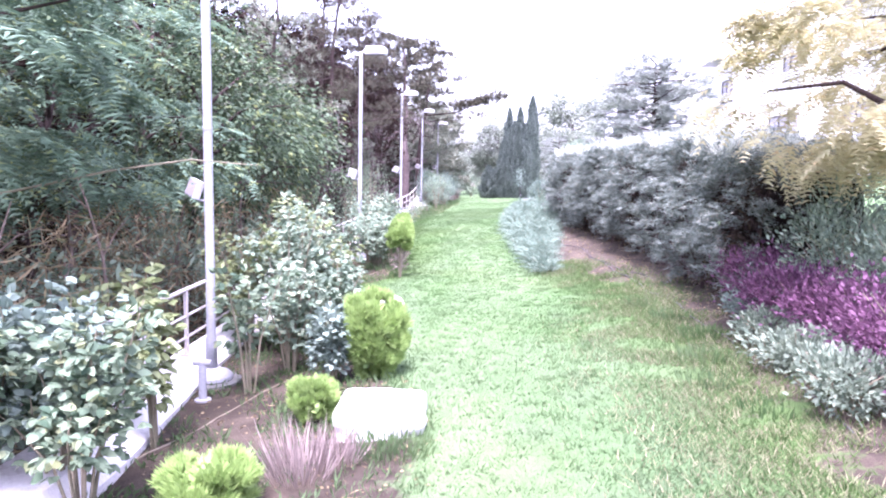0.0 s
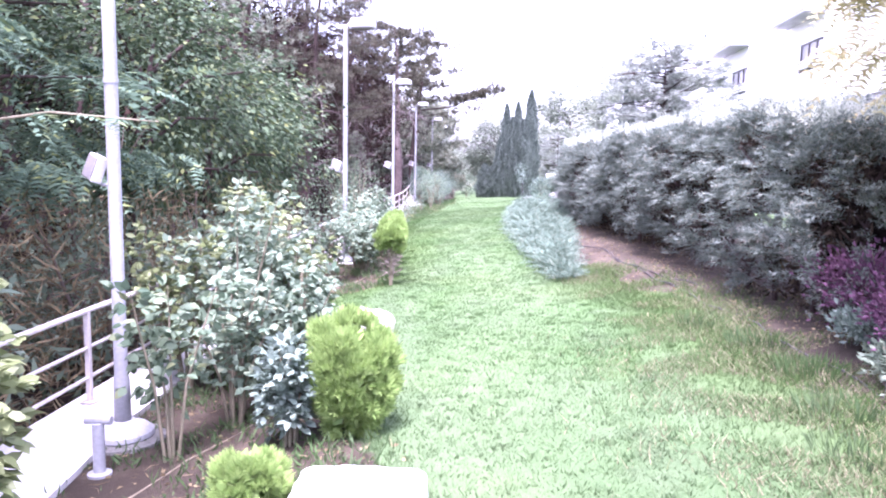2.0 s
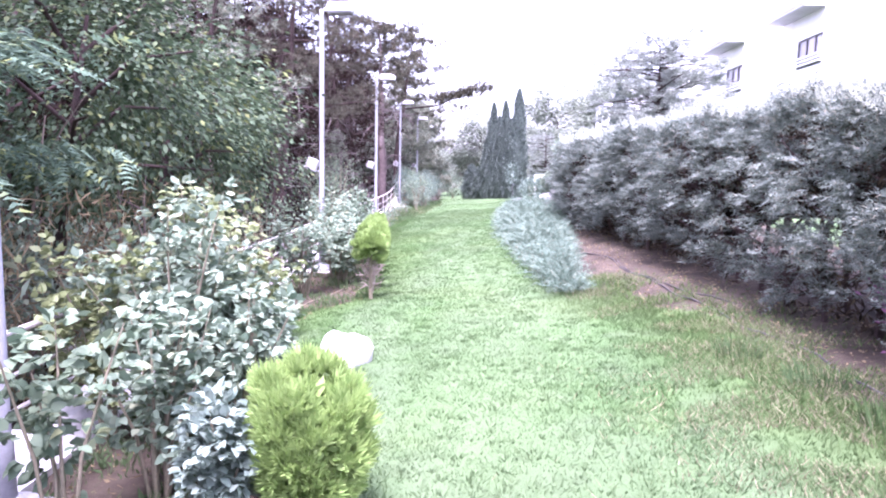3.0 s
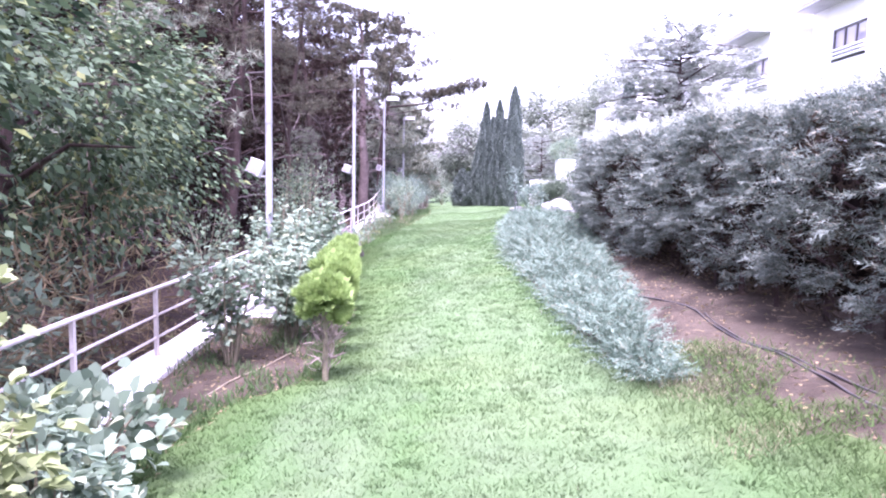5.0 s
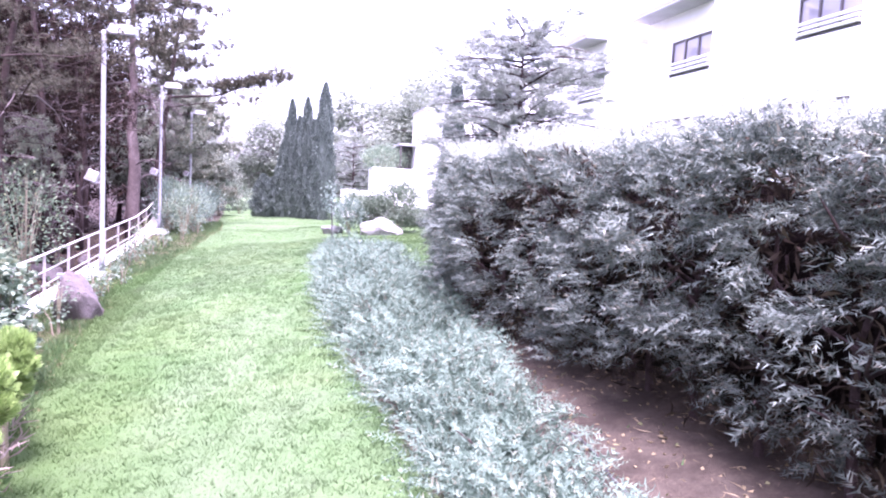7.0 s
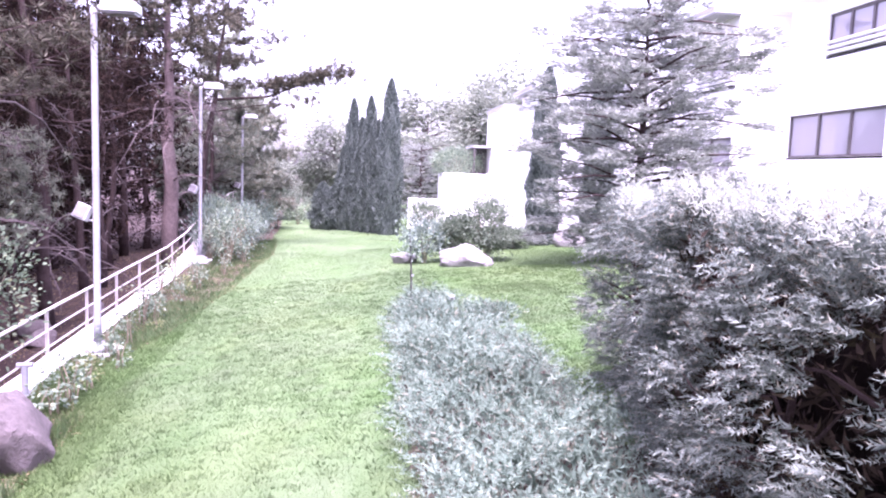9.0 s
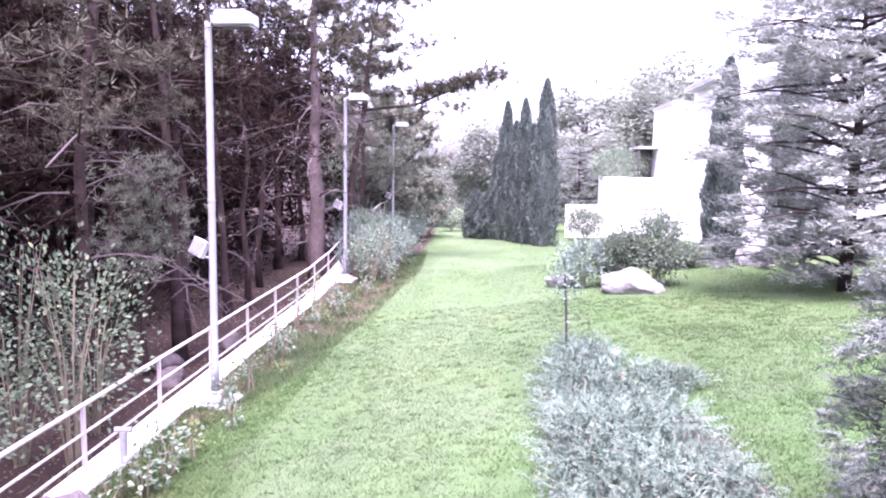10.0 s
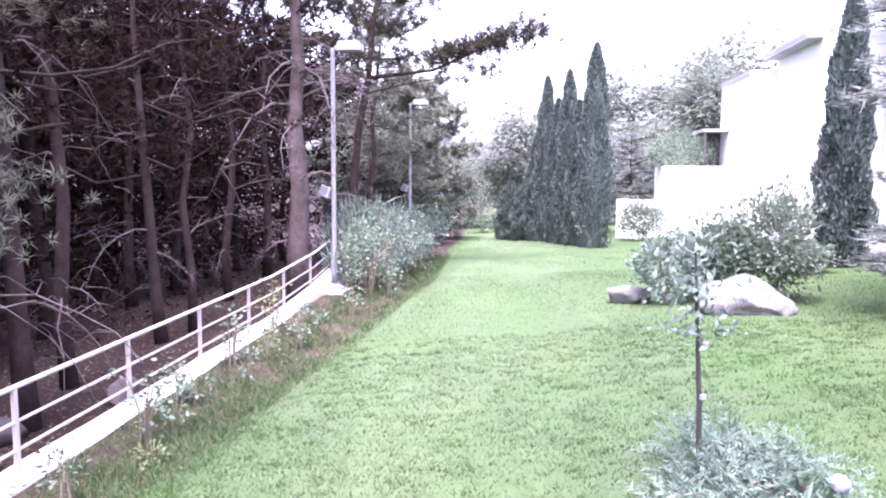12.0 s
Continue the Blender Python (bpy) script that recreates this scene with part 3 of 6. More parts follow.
for child in lamp.children:
    if child.name.startswith("floodlight"):
        child.rotation_euler, child.scale, child.location = (radians(-18), radians(10), radians(-42)), (0.85, 0.85, 0.85), (-0.2, 0.06, 2.32)


def footing(x, y, top):
    f = thing("footing", (x, y, top - 0.3), "square pale concrete footing under the lamp", "footing", "lamp footings", turn=radians(-5))
    part("slab", Solid().box(-0.32, 0.32, -0.3, 0.3, 0.0, 0.298, 0.015).mesh("slab"), M_kerb, f)


for x_, y_, z_ in LAMPS[1:]:
    footing(x_, y_, z_)


def lump(name, loc, size, seed, mat, label, category, cuts=3, rough=0.16, sharp=0.0):
    """A stone: a rounded, faceted lump, flat below."""
    rng = np.random.default_rng(seed)
    bm = bmesh.new()
    bmesh.ops.create_icosphere(bm, subdivisions=cuts, radius=1.0)
    planes = [(scatter_dirs(1, rng)[0], rng.uniform(0.5, 0.8)) for _ in range(12)]
    off = Vector(rng.uniform(-9, 9, 3))
    for v in bm.verts:
        for nrm, d in planes:
            n_ = Vector(nrm)
            over = v.co.dot(n_) - d
            if over > 0:
                v.co -= n_ * over * 0.9
        v.co *= 1 + rough * noise.noise(v.co * 1.6 + off) + 0.4 * rough * noise.noise(v.co * 5 + off)
        peak = 1.2 - sharp * abs(v.co.x - 0.1) if v.co.z > 0 else 1.0
        v.co = Vector((v.co.x * size[0], v.co.y * size[1], max(v.co.z * peak, -0.5) * size[2]))
    me = Solid().take(bm).mesh(name, True)
    me.materials.append(mat)
    ob = new(name, me)
    ob.location = loc
    return tagged(ob, label, category)


def standpipe(loc):
    tap = thing("standpipe", loc, "grey metal garden standpipe with a tee top", "standpipe", "standpipes by the wall")
    part("pipe", Solid().tube([(0, 0, -0.05), (0, 0, 0.42)], 0.045, 14).mesh("pipe"), M_paint, tap)
    part("cap", Solid().tube([(-0.1, 0, 0.44), (0.1, 0.02, 0.44)], 0.035, 12).mesh("cap"), M_paint, tap)
    part("foot", Solid().lathe([(0.09, 0.0), (0.09, 0.02), (0.05, 0.03)], 16).mesh("foot"), M_paint, tap)


standpipe((1.98, -18.95, gz(1.98, -18.95)))
standpipe((2.22, -14.8, gz(2.22, -14.8)))
standpipe((-0.16, 3.05, gz(-0.16, 3.05)))

block = thing("stone_block", (4.22, -19.87, gz(4.22, -19.87) - 0.02), "pale rectangular stone block lying at the lawn's edge", "stone block", turn=radians(7))
bm_ = bmesh.new()
bmesh.ops.create_cube(bm_, size=1.0)
bmesh.ops.subdivide_edges(bm_, edges=bm_.edges[:], cuts=11, use_grid_fill=True)
for v_ in bm_.verts:
    q_ = Vector((v_.co.x * 2, v_.co.y * 2, v_.co.z * 2))
    q_ *= 1 / (abs(q_.x) ** 9 + abs(q_.y) ** 9 + abs(q_.z) ** 9) ** (1 / 9)
    q_ *= 1 + 0.07 * noise.noise(q_ * 1.3 + Vector((3, 1, 8))) + 0.035 * noise.noise(q_ * 4)
    v_.co = Vector((q_.x * 0.42, q_.y * 0.43, 0.1 + q_.z * 0.15))
part("stone", Solid().take(bm_).mesh("stone", True), M_block, block)
pad = thing("stone_pad", (1.77, -18.24, 0.112), "rough round stone footing under the lamp", "footing")
part("slab", Solid().lathe([(0.3, -0.12), (0.33, 0.04), (0.36, 0.07), (0.36, 0.1), (0.3, 0.108)], 13).mesh("slab"), M_rock, pad)
rp = np.random.default_rng(3)
for k in range(13):
    a_ = 2 * PI * k / 13
    bm_ = bmesh.new()
    bmesh.ops.create_icosphere(bm_, subdivisions=2, radius=1.0)
    for v_ in bm_.verts:
        v_.co *= 1 + 0.22 * noise.noise(v_.co * 1.7 + Vector((k, 2 * k, 1)))
        v_.co = Vector((v_.co.x * rp.uniform(0.066, 0.07), v_.co.y * 0.095, v_.co.z * 0.065))
    q_ = part("stone", Solid().take(bm_).mesh("stone", True), M_rock, pad)
    q_.location, q_.rotation_euler = (0.35 * math.cos(a_), 0.35 * math.sin(a_), 0.0), (0, 0, a_)
lump("boulder", (7.25, 12.95, gz(7.25, 12.95) - 0.03), (1.0, 0.65, 0.52), 5, M_rock, "large pale weathered boulder on the lawn", "boulder", 5, 0.2, 0.55)
lump("boulder", (5.7, 14.3, gz(5.7, 14.3) + 0.08), (0.45, 0.36, 0.3), 8, M_rock, "smaller pale boulder beside the shrub", "boulder", 4, 0.16, 0.4)
lump("boulder", (12.0, 18.2, gz(12, 18.2) + 0.1), (0.7, 0.5, 0.6), 14, M_rock, "grey rounded boulder near the house", "boulder", 3)
lump("boulder", (0.78, 0.5, gz(0.78, 0.5) + 0.22), (0.5, 0.5, 0.62), 31, M_redrock, "reddish brown boulder in the bed by the railing", "boulder", 4)
lump("boulder", (3.28, -14.75, gz(3.28, -14.75) + 0.04), (0.34, 0.32, 0.3), 12, M_block, "white stone at the lawn's edge", "boulder", 3)
for k, (x, y) in enumerate(((-2.2, 8.3), (-1.6, 7.1), (-2.6, 6.2), (-1.5, 9.8))):
    lump("rock", (x, y, gz(x, y) + 0.06), (0.35 - 0.04 * k, 0.4, 0.22), 20 + k, M_redrock, "low brown rock on the pine litter", "rock", 3)


# ---- plants ----
def column_conifer(h, r, n, rng, lean=0.0, base=0.0, power=0.55):
    """Upright sprays on a narrow, slightly lumpy column."""
    t = rng.uniform(0, 1, n) ** 0.85
    a = rng.uniform(0, 2 * PI, n)
    prof = np.minimum(1.0, 0.7 + 0.3 * (t / 0.2)) * (1 - t ** 1.5) ** power
    lumps = 1 + 0.16 * np.sin(a * 3 + t * 17) + 0.12 * np.sin(a * 5 - t * 29)
    rad = r * prof * lumps * rng.uniform(0.62, 1.05, n)
    p = np.stack([rad * np.cos(a) + lean * t, rad * np.sin(a), base + t * h * 0.97], -1)
    d = np.stack([np.cos(a) * 0.3, np.sin(a) * 0.3, np.full(n, 0.9)], -1) + rng.normal(size=(n, 3)) * 0.2
    return p, d


def cypress(loc, h, r, n, seed, label, group="", leaf=0.24):
    rng = np.random.default_rng(seed)
    c = thing("cypress_tree", loc, label, "tree", group, turn=seed * 1.3)
    part("trunk", Solid().tube([(0, 0, -0.1), (0, 0, 0.5 * h), (0, 0, 0.9 * h)], [0.12, 0.07, 0.02], 8).mesh("trunk"), M_bark, c)
    p, d = column_conifer(h, r, n, rng, 0.0, -0.1)
    part("crown", leaves("crown", p, d, rng.uniform(0.6, 1.2, n) * leaf, leaf * 0.5, rng, point=True), M_cypress, c)
    part("inner_crown", Solid().lathe([(r * 0.5, -0.05), (r * 0.6, 0.12 * h), (r * 0.6, 0.45 * h), (r * 0.45, 0.75 * h), (0.03, 0.94 * h)], 10).mesh("inner_crown"), M_cypress, c)
    return c


ROW = [(5.85, 28.9, 8.05, 0.72), (5.3, 30.0, 6.0, 0.55), (4.92, 31.0, 7.35, 0.6), (4.5, 32.2, 6.3, 0.55), (4.02, 33.6, 7.45, 0.6), (3.6, 34.6, 4.9, 0.62), (3.05, 35.4, 2.5, 0.75), (2.3, 36.4, 2.6, 0.8)]
for k, (x, y, h, r) in enumerate(ROW):
    g = gz(x, y)
    cypress((x, y, g), h - g, r, 13000, 40 + k, "slender dark green cypress in a row by the lawn", "cypress row", 0.13)
cypress((11.3, 19.7, gz(11.3, 19.7)), 6.9, 0.62, 30000, 71, "tall dense cypress column beside the white house", "", 0.14)
cypress((14.0, 21.6, gz(14, 21.6)), 8.0, 0.62, 16000, 72, "tall dense cypress column beside the white house", "", 0.18)


def thuja(loc, h, r, seed, stem=0.0, n=4200, label="bright yellow-green rounded dwarf thuja"):
    rng = np.random.default_rng(seed)
    c = thing("thuja_bush", loc, label, "bush", "thuja bushes", turn=seed)
    part("stem", Solid().tube([(0, 0, -0.05), (0.01, 0, stem + 0.3 * h)], [0.035, 0.02], 8).mesh("stem"), M_stem, c)
    if stem > 0.2:
        m = 70
        p = np.stack([rng.normal(size=m) * 0.05, rng.normal(size=m) * 0.05, rng.uniform(0.1, stem, m)], -1)
        part("dry_growth", leaves("dry_growth", p, scatter_dirs(m, rng) + [0, 0, 0.8], 0.22, 0.02, rng), M_dry, c)
    # flat upright fans, gathered in lobes over a dim inner mass
    k = 60 if n > 2000 else 34
    la, lt = rng.uniform(0, 2 * PI, k), rng.uniform(0.04, 0.98, k)
    lr = r * np.sqrt(np.maximum(0.06, 1 - (2 * lt - 1.05) ** 2 / 1.25)) * rng.uniform(0.86, 1.04, k)
    lr = lr * (0.62 + 0.38 * np.clip(lt / 0.55, 0, 1) if stem < 0.2 and n > 2000 else 1.0)
    lobe = np.stack([lr * np.cos(la), lr * np.sin(la), stem + lt * h * 0.92], -1)
    pick = rng.integers(0, k, n)
    out = unit(lobe - np.array([0, 0, stem + 0.35 * h]))[pick]
    q = scatter_dirs(n, rng) * np.array([0.3 * r, 0.3 * r, 0.09 * h + 0.06 * r]) * rng.uniform(0.75, 1.0, (n, 1))
    q = np.where((q * out).sum(1, keepdims=True) < -0.02, -q * 0.6, q)
    p = lobe[pick] * np.array([0.8, 0.8, 0.97]) + q
    d = out * 0.45 + unit(q) * 0.45 + np.array([0, 0, 0.75]) + rng.normal(size=(n, 3)) * 0.15
    part("foliage", fans("foliage", p, d, rng, 0.03 + 0.21 * r, 7, 0.008 + 0.042 * r, 0.8), M_thuja, c)
    m = n // 2
    p = np.stack([np.zeros(m), np.zeros(m), np.full(m, stem + 0.46 * h)], -1) + scatter_dirs(m, rng) * np.array([r, r, 0.48 * h]) * rng.uniform(0.35, 0.78, (m, 1))
    part("inner_foliage", leaves("inner_foliage", p, scatter_dirs(m, rng) + [0, 0, 0.5], 0.12, 0.07, rng), M_thuja, c)
    return c


thuja((3.82, -18.35, gz(3.82, -18.35)), 0.96, 0.36, 1, 0.05, 4000, "bright yellow-green rounded thuja beside the stone block")
thuja((3.5, -19.75, gz(3.5, -19.75)), 0.4, 0.23, 2, 0.05, 1500, "small yellow-green dwarf thuja in the bed")
thuja((3.25, -21.6, gz(3.25, -21.6)), 0.42, 0.34, 3, 0.0, 1600, "small yellow-green dwarf thuja in the bed")
for k, (x, y, h) in enumerate(((2.84, -10.97, 0.48), (2.68, -9.95, 0.54), (2.52, -9.0, 0.54), (2.4, -8.1, 0.52), (2.25, -7.2, 0.52), (2.1, -6.3, 0.5))):
    thuja((x, y, gz(x, y)), h, 0.28 - 0.01 * k, 5 + k, 0.66, 1700, "clipped yellow-green thuja ball on a bare stem")


def bush(name, loc, size, n, mat, seed, label, category="bush", group="", leaf=(0.05, 0.035), stems=9, stem_mat=None, oval=False, clumps=60, up=0.2, shell=0.35):
    """Several stems from one foot, and leaves in clumps round them."""
    rng = np.random.default_rng(seed)
    c = thing(name, loc, label, category, group, turn=seed * 0.7)
    w, d_, h = size
    for k in range(stems):
        a, r = rng.uniform(0, 2 * PI), rng.uniform(0.3, 0.9)
        tip = Vector((math.cos(a) * r * w, math.sin(a) * r * d_, h * rng.uniform(0.6, 1.0)))
        mid = Vector((tip.x * 0.35, tip.y * 0.35, tip.z * 0.55))
        part("stem", Solid().tube([(0.06 * math.cos(a), 0.06 * math.sin(a), -0.05), mid, tip], [0.016, 0.011, 0.004], 5, False).mesh("stem"), stem_mat or M_stem, c)
    p, d = clumped(n, clumps, (w, d_, h * 0.42), (0, 0, h * 0.58), rng, shell, 0.2)
    p[:, 2] = np.maximum(p[:, 2], 0.04)
    part("foliage", leaves("foliage", p, d + np.array([0, 0, up]), rng.uniform(0.7, 1.3, n) * leaf[0], leaf[1], rng, oval, 0.15, d * 0.6 + np.array([0.0, 0.0, 0.8]), 0.5), mat, c)
    return c


def rose(x, y, h, w, seed, n=1500, mat=None, leaf=0.075, label="leafy green rose bush in the bed by the railing", bare=0.2):
    """Arching canes, bare below, with leaves in threes along them."""
    rng = np.random.default_rng(seed)
    c = thing("rose_bush", (x, y, gz(x, y)), label, "bush", "rose bushes", turn=seed * 0.7)
    canes = 11 if n > 800 else 5
    ps, ds = [], []
    for k in range(canes):
        a, r = rng.uniform(0, 2 * PI), w * rng.uniform(0.25, 1.15)
        top = h * rng.uniform(0.6, 1.12)
        pts = [Vector((0.05 * math.cos(a), 0.05 * math.sin(a), -0.05)), Vector((0.35 * r * math.cos(a), 0.35 * r * math.sin(a), 0.45 * top)), Vector((0.75 * r * math.cos(a + 0.2), 0.75 * r * math.sin(a + 0.2), 0.8 * top)), Vector((r * math.cos(a + 0.3), r * math.sin(a + 0.3), top))]
        part("cane", Solid().tube(pts, [0.017, 0.012, 0.008, 0.003], 5, False).mesh("cane", True), M_stem, c)
        m = n // canes // 3
        f = rng.uniform(bare, 1.0, m) ** 0.85 * 2.999
        i = f.astype(int)
        arr = np.array([tuple(q) for q in pts])
        base = arr[i] + (arr[i + 1] - arr[i]) * (f - i)[:, None]
        way = unit(scatter_dirs(m, rng) * [1, 1, 0.6] + [0, 0, 0.1])
        base = base + way * rng.uniform(0.03, 0.2, m)[:, None]
        for turn in (-0.8, 0.0, 0.8):
            side = np.cross(way, [0, 0, 1.0])
            ps.append(base + way * 0.02)
            ds.append(way + side * turn + rng.normal(size=(m, 3)) * 0.2 + [0, 0, -0.15])
    p, d = np.concatenate(ps), np.concatenate(ds)
    part("foliage", leaves("foliage", p, d, rng.uniform(0.7, 1.25, len(p)) * leaf, leaf * 0.7, rng, True, 0.12, np.array([0.0, -0.25, 0.9]), 0.45), mat or M_rose, c)


ROSES = [(2.3, -21.7, 1.5, 0.5), (1.9, -21.4, 1.6, 0.45), (1.55, -21.9, 1.75, 0.5), (1.2, -21.2, 1.8, 0.5), (1.8, -20.6, 1.45, 0.28), (2.65, -17.9, 1.3, 0.4), (2.35, -17.0, 1.95, 0.62), (2.1, -16.2, 2.0, 0.5), (2.75, -16.7, 1.1, 0.4), (2.2, -15.5, 2.0, 0.4)]
ROSES += [(3.1, -17.5, 1.2, 0.4), (2.5, -15.9, 1.3, 0.35), (2.45, -15.1, 1.2, 0.3), (3.35, -18.5, 0.75, 0.24), (2.45, -16.4, 1.6, 0.45), (1.7, -16.8, 1.6, 0.45)]
BROAD_LEAVED = [(1.95, -14.9, 0.85, 0.45), (1.7, -14.2, 0.75, 0.5), (1.75, -13.4, 0.75, 0.45), (2.1, -14.3, 0.6, 0.4), (1.4, -13.6, 0.8, 0.4)]
for k, (x, y, h, w) in enumerate(BROAD_LEAVED):
    bush("broad_leaved_shrub", (x, y, gz(x, y)), (w, w, h), 260, M_rose, 130 + k, "low shrub with large pale round leaves by the wall", "bush", "broad-leaved shrubs", (0.13, 0.11), 8, None, True, 24, 0.3, 0.3)
ROSES += [(lamp_line(-11.7 + k * 0.95) + 0.5 + 0.3 * math.sin(k * 2.4), -11.7 + k * 0.95, 1.4 + 0.25 * math.sin(k * 1.7), 0.5 + 0.1 * math.sin(k * 3.1)) for k in range(2, 9)]
for k, (x, y, h, w) in enumerate(ROSES):
    rose(x, y, h, w, 100 + k, 600 if h < 0.6 else 1700 if k < 4 else 420 if k == 4 else 1100 if k in (5, 8, 10) else 1600, M_young if k in (4, 9, 11, 15) else M_bluegreen if k in (1, 3, 13) else M_broad if k < 4 else None, 0.095 if k < 5 else 0.085, bare=0.36 if k < 5 else 0.2)
rose(2.4, -18.62, 1.4, 0.34, 701, 420, M_broad, 0.1, "upright rose with sparse dark leaves beside the lamp", 0.3)
rose(2.12, -20.25, 1.6, 0.28, 702, 480, M_young, 0.12, "tall young rose shoots with fresh pale leaves", 0.25)
for k in range(4):
    y = -2.4 + k * 1.7
    rose(lamp_line(y) + 0.35, y, 0.75 + 0.2 * math.sin(k * 2.0), 0.26, 140 + k, 260, None, 0.055, "sparse low rose bush in the bed by the railing")
for k in range(8):
    y = 16.7 + k * 1.15
    x = lamp_line(y) + 0.95 + 0.3 * math.sin(k * 2.1)
    bush("flowering_shrub", (x, y, gz(x, y)), (0.7, 0.7, 1.75 + 0.25 * math.sin(k)), 1300, M_bluegreen if k % 3 == 1 else M_rose, 150 + k, "pale grey-green leafy shrub by the railing", "bush", "shrubs by the railing", (0.085, 0.045), 12, None, False, 28)
for k in range(6):
    y = 17.9 + k * 1.1
    x = lamp_line(y) + 0.2 + 0.1 * math.sin(k * 1.7)
    bush("flowering_shrub", (x, y, gz(x, y)), (0.55, 0.6, 1.95 + 0.2 * math.sin(k * 2.2)), 850, M_rose if k % 2 else M_bluegreen, 160 + k, "pale grey-green shrub with narrow upright leaves by the railing", "bush", "shrubs by the railing", (0.19, 0.035), 12, None, False, 26, 1.2)
for k in range(12):
    y = 3.2 + k * 0.95
    bush("seedling", (lamp_line(y) + 0.45 + 0.2 * math.sin(k * 1.9), y, gz(lamp_line(y) + 0.45, y)), (0.16, 0.16, 0.45 + 0.2 * math.sin(k * 2.7)), 90, M_young if k % 4 == 0 else M_rose, 170 + k, "small thin leafy seedling in the bed", "plant", "seedlings in the bed", (0.06, 0.035), 3, None, True, 12)
for k, (x, y, h) in enumerate(((-0.45, 12.6, 1.0), (-0.35, 10.7, 0.75), (-0.2, 8.9, 0.6), (0.1, 7.6, 0.7), (0.35, 11.6, 0.6), (0.5, 14.2, 0.75), (0.75, 16.4, 0.8), (0.2, 5.2, 0.55), (0.55, 2.2, 0.6))):
    rose(x, y, h, 0.2, 620 + k, 170, M_young if k == 0 else None, 0.06, "young upright shrub with few pale leaves in the bed", 0.15)
# bushes beyond the railing
for k, (x, y, h, w) in enumerate(((0.2, -21.5, 1.9, 0.9), (-0.6, -19.0, 2.2, 1.1), (-0.5, -15.5, 2.2, 1.2), (-1.0, -12.0, 2.0, 1.2), (-1.3, -3.8, 1.9, 0.8), (-1.2, 1.6, 2.4, 0.8), (-0.9, 3.2, 3.0, 0.8), (-1.9, 3.6, 3.2, 0.9), (-1.55, 4.7, 2.7, 0.75))):
    bush("woodland_bush", (x, y, gz(x, y)), (w, w, h), 1500 if y < -5 else 760, M_rose if y < -5 else M_broad, 190 + k, "loose green bush under the trees behind the railing", "bush", "woodland bushes", (0.085, 0.055) if y < -5 else (0.075, 0.045), 10, None, True, 34)


def bare_sapling(x, y, h, seed):
    """A thin leaning stem with a fork and a few twigs."""
    rng = np.random.default_rng(seed)
    t = thing("sapling", (x, y, gz(x, y)), "thin bare brown sapling stem under the trees", "sapling", "bare saplings")
    lx, ly = rng.normal() * 0.35, rng.normal() * 0.35
    pts = [Vector((lx * f * f + 0.05 * math.sin(7 * f + seed), ly * f * f, h * f - 0.1 * (f == 0))) for f in (0, 0.2, 0.4, 0.6, 0.8, 1.0)]
    part("stem", Solid().tube(pts, [0.035, 0.03, 0.026, 0.02, 0.014, 0.006], 6).mesh("stem", True), M_sapling, t)
    for k in range(5):
        q = pts[1 + k % 4]
        way = Vector((rng.normal(), rng.normal(), rng.uniform(0.3, 1.2))).normalized() * rng.uniform(0.5, 1.3)
        part("twig", Solid().tube([q, q + way * 0.5 + Vector((0, 0, 0.06)), q + way], [0.014, 0.009, 0.003], 5, False).mesh("twig", True), M_sapling, t)


for k in range(16):
    y = -21.0 + k * 0.75
    bare_sapling(rail_line(y) - 0.7 - 1.5 * abs(math.sin(k * 2.3)), y, 2.6 + 0.7 * math.sin(k * 1.7), 270 + k)


def hedge_face(y):
    return float(np.interp(y, [-17, -13, -10, -6, -3.5, -2.3, 0.4], [8.4, 8.0, 7.55, 6.95, 6.5, 6.55, 7.1]))


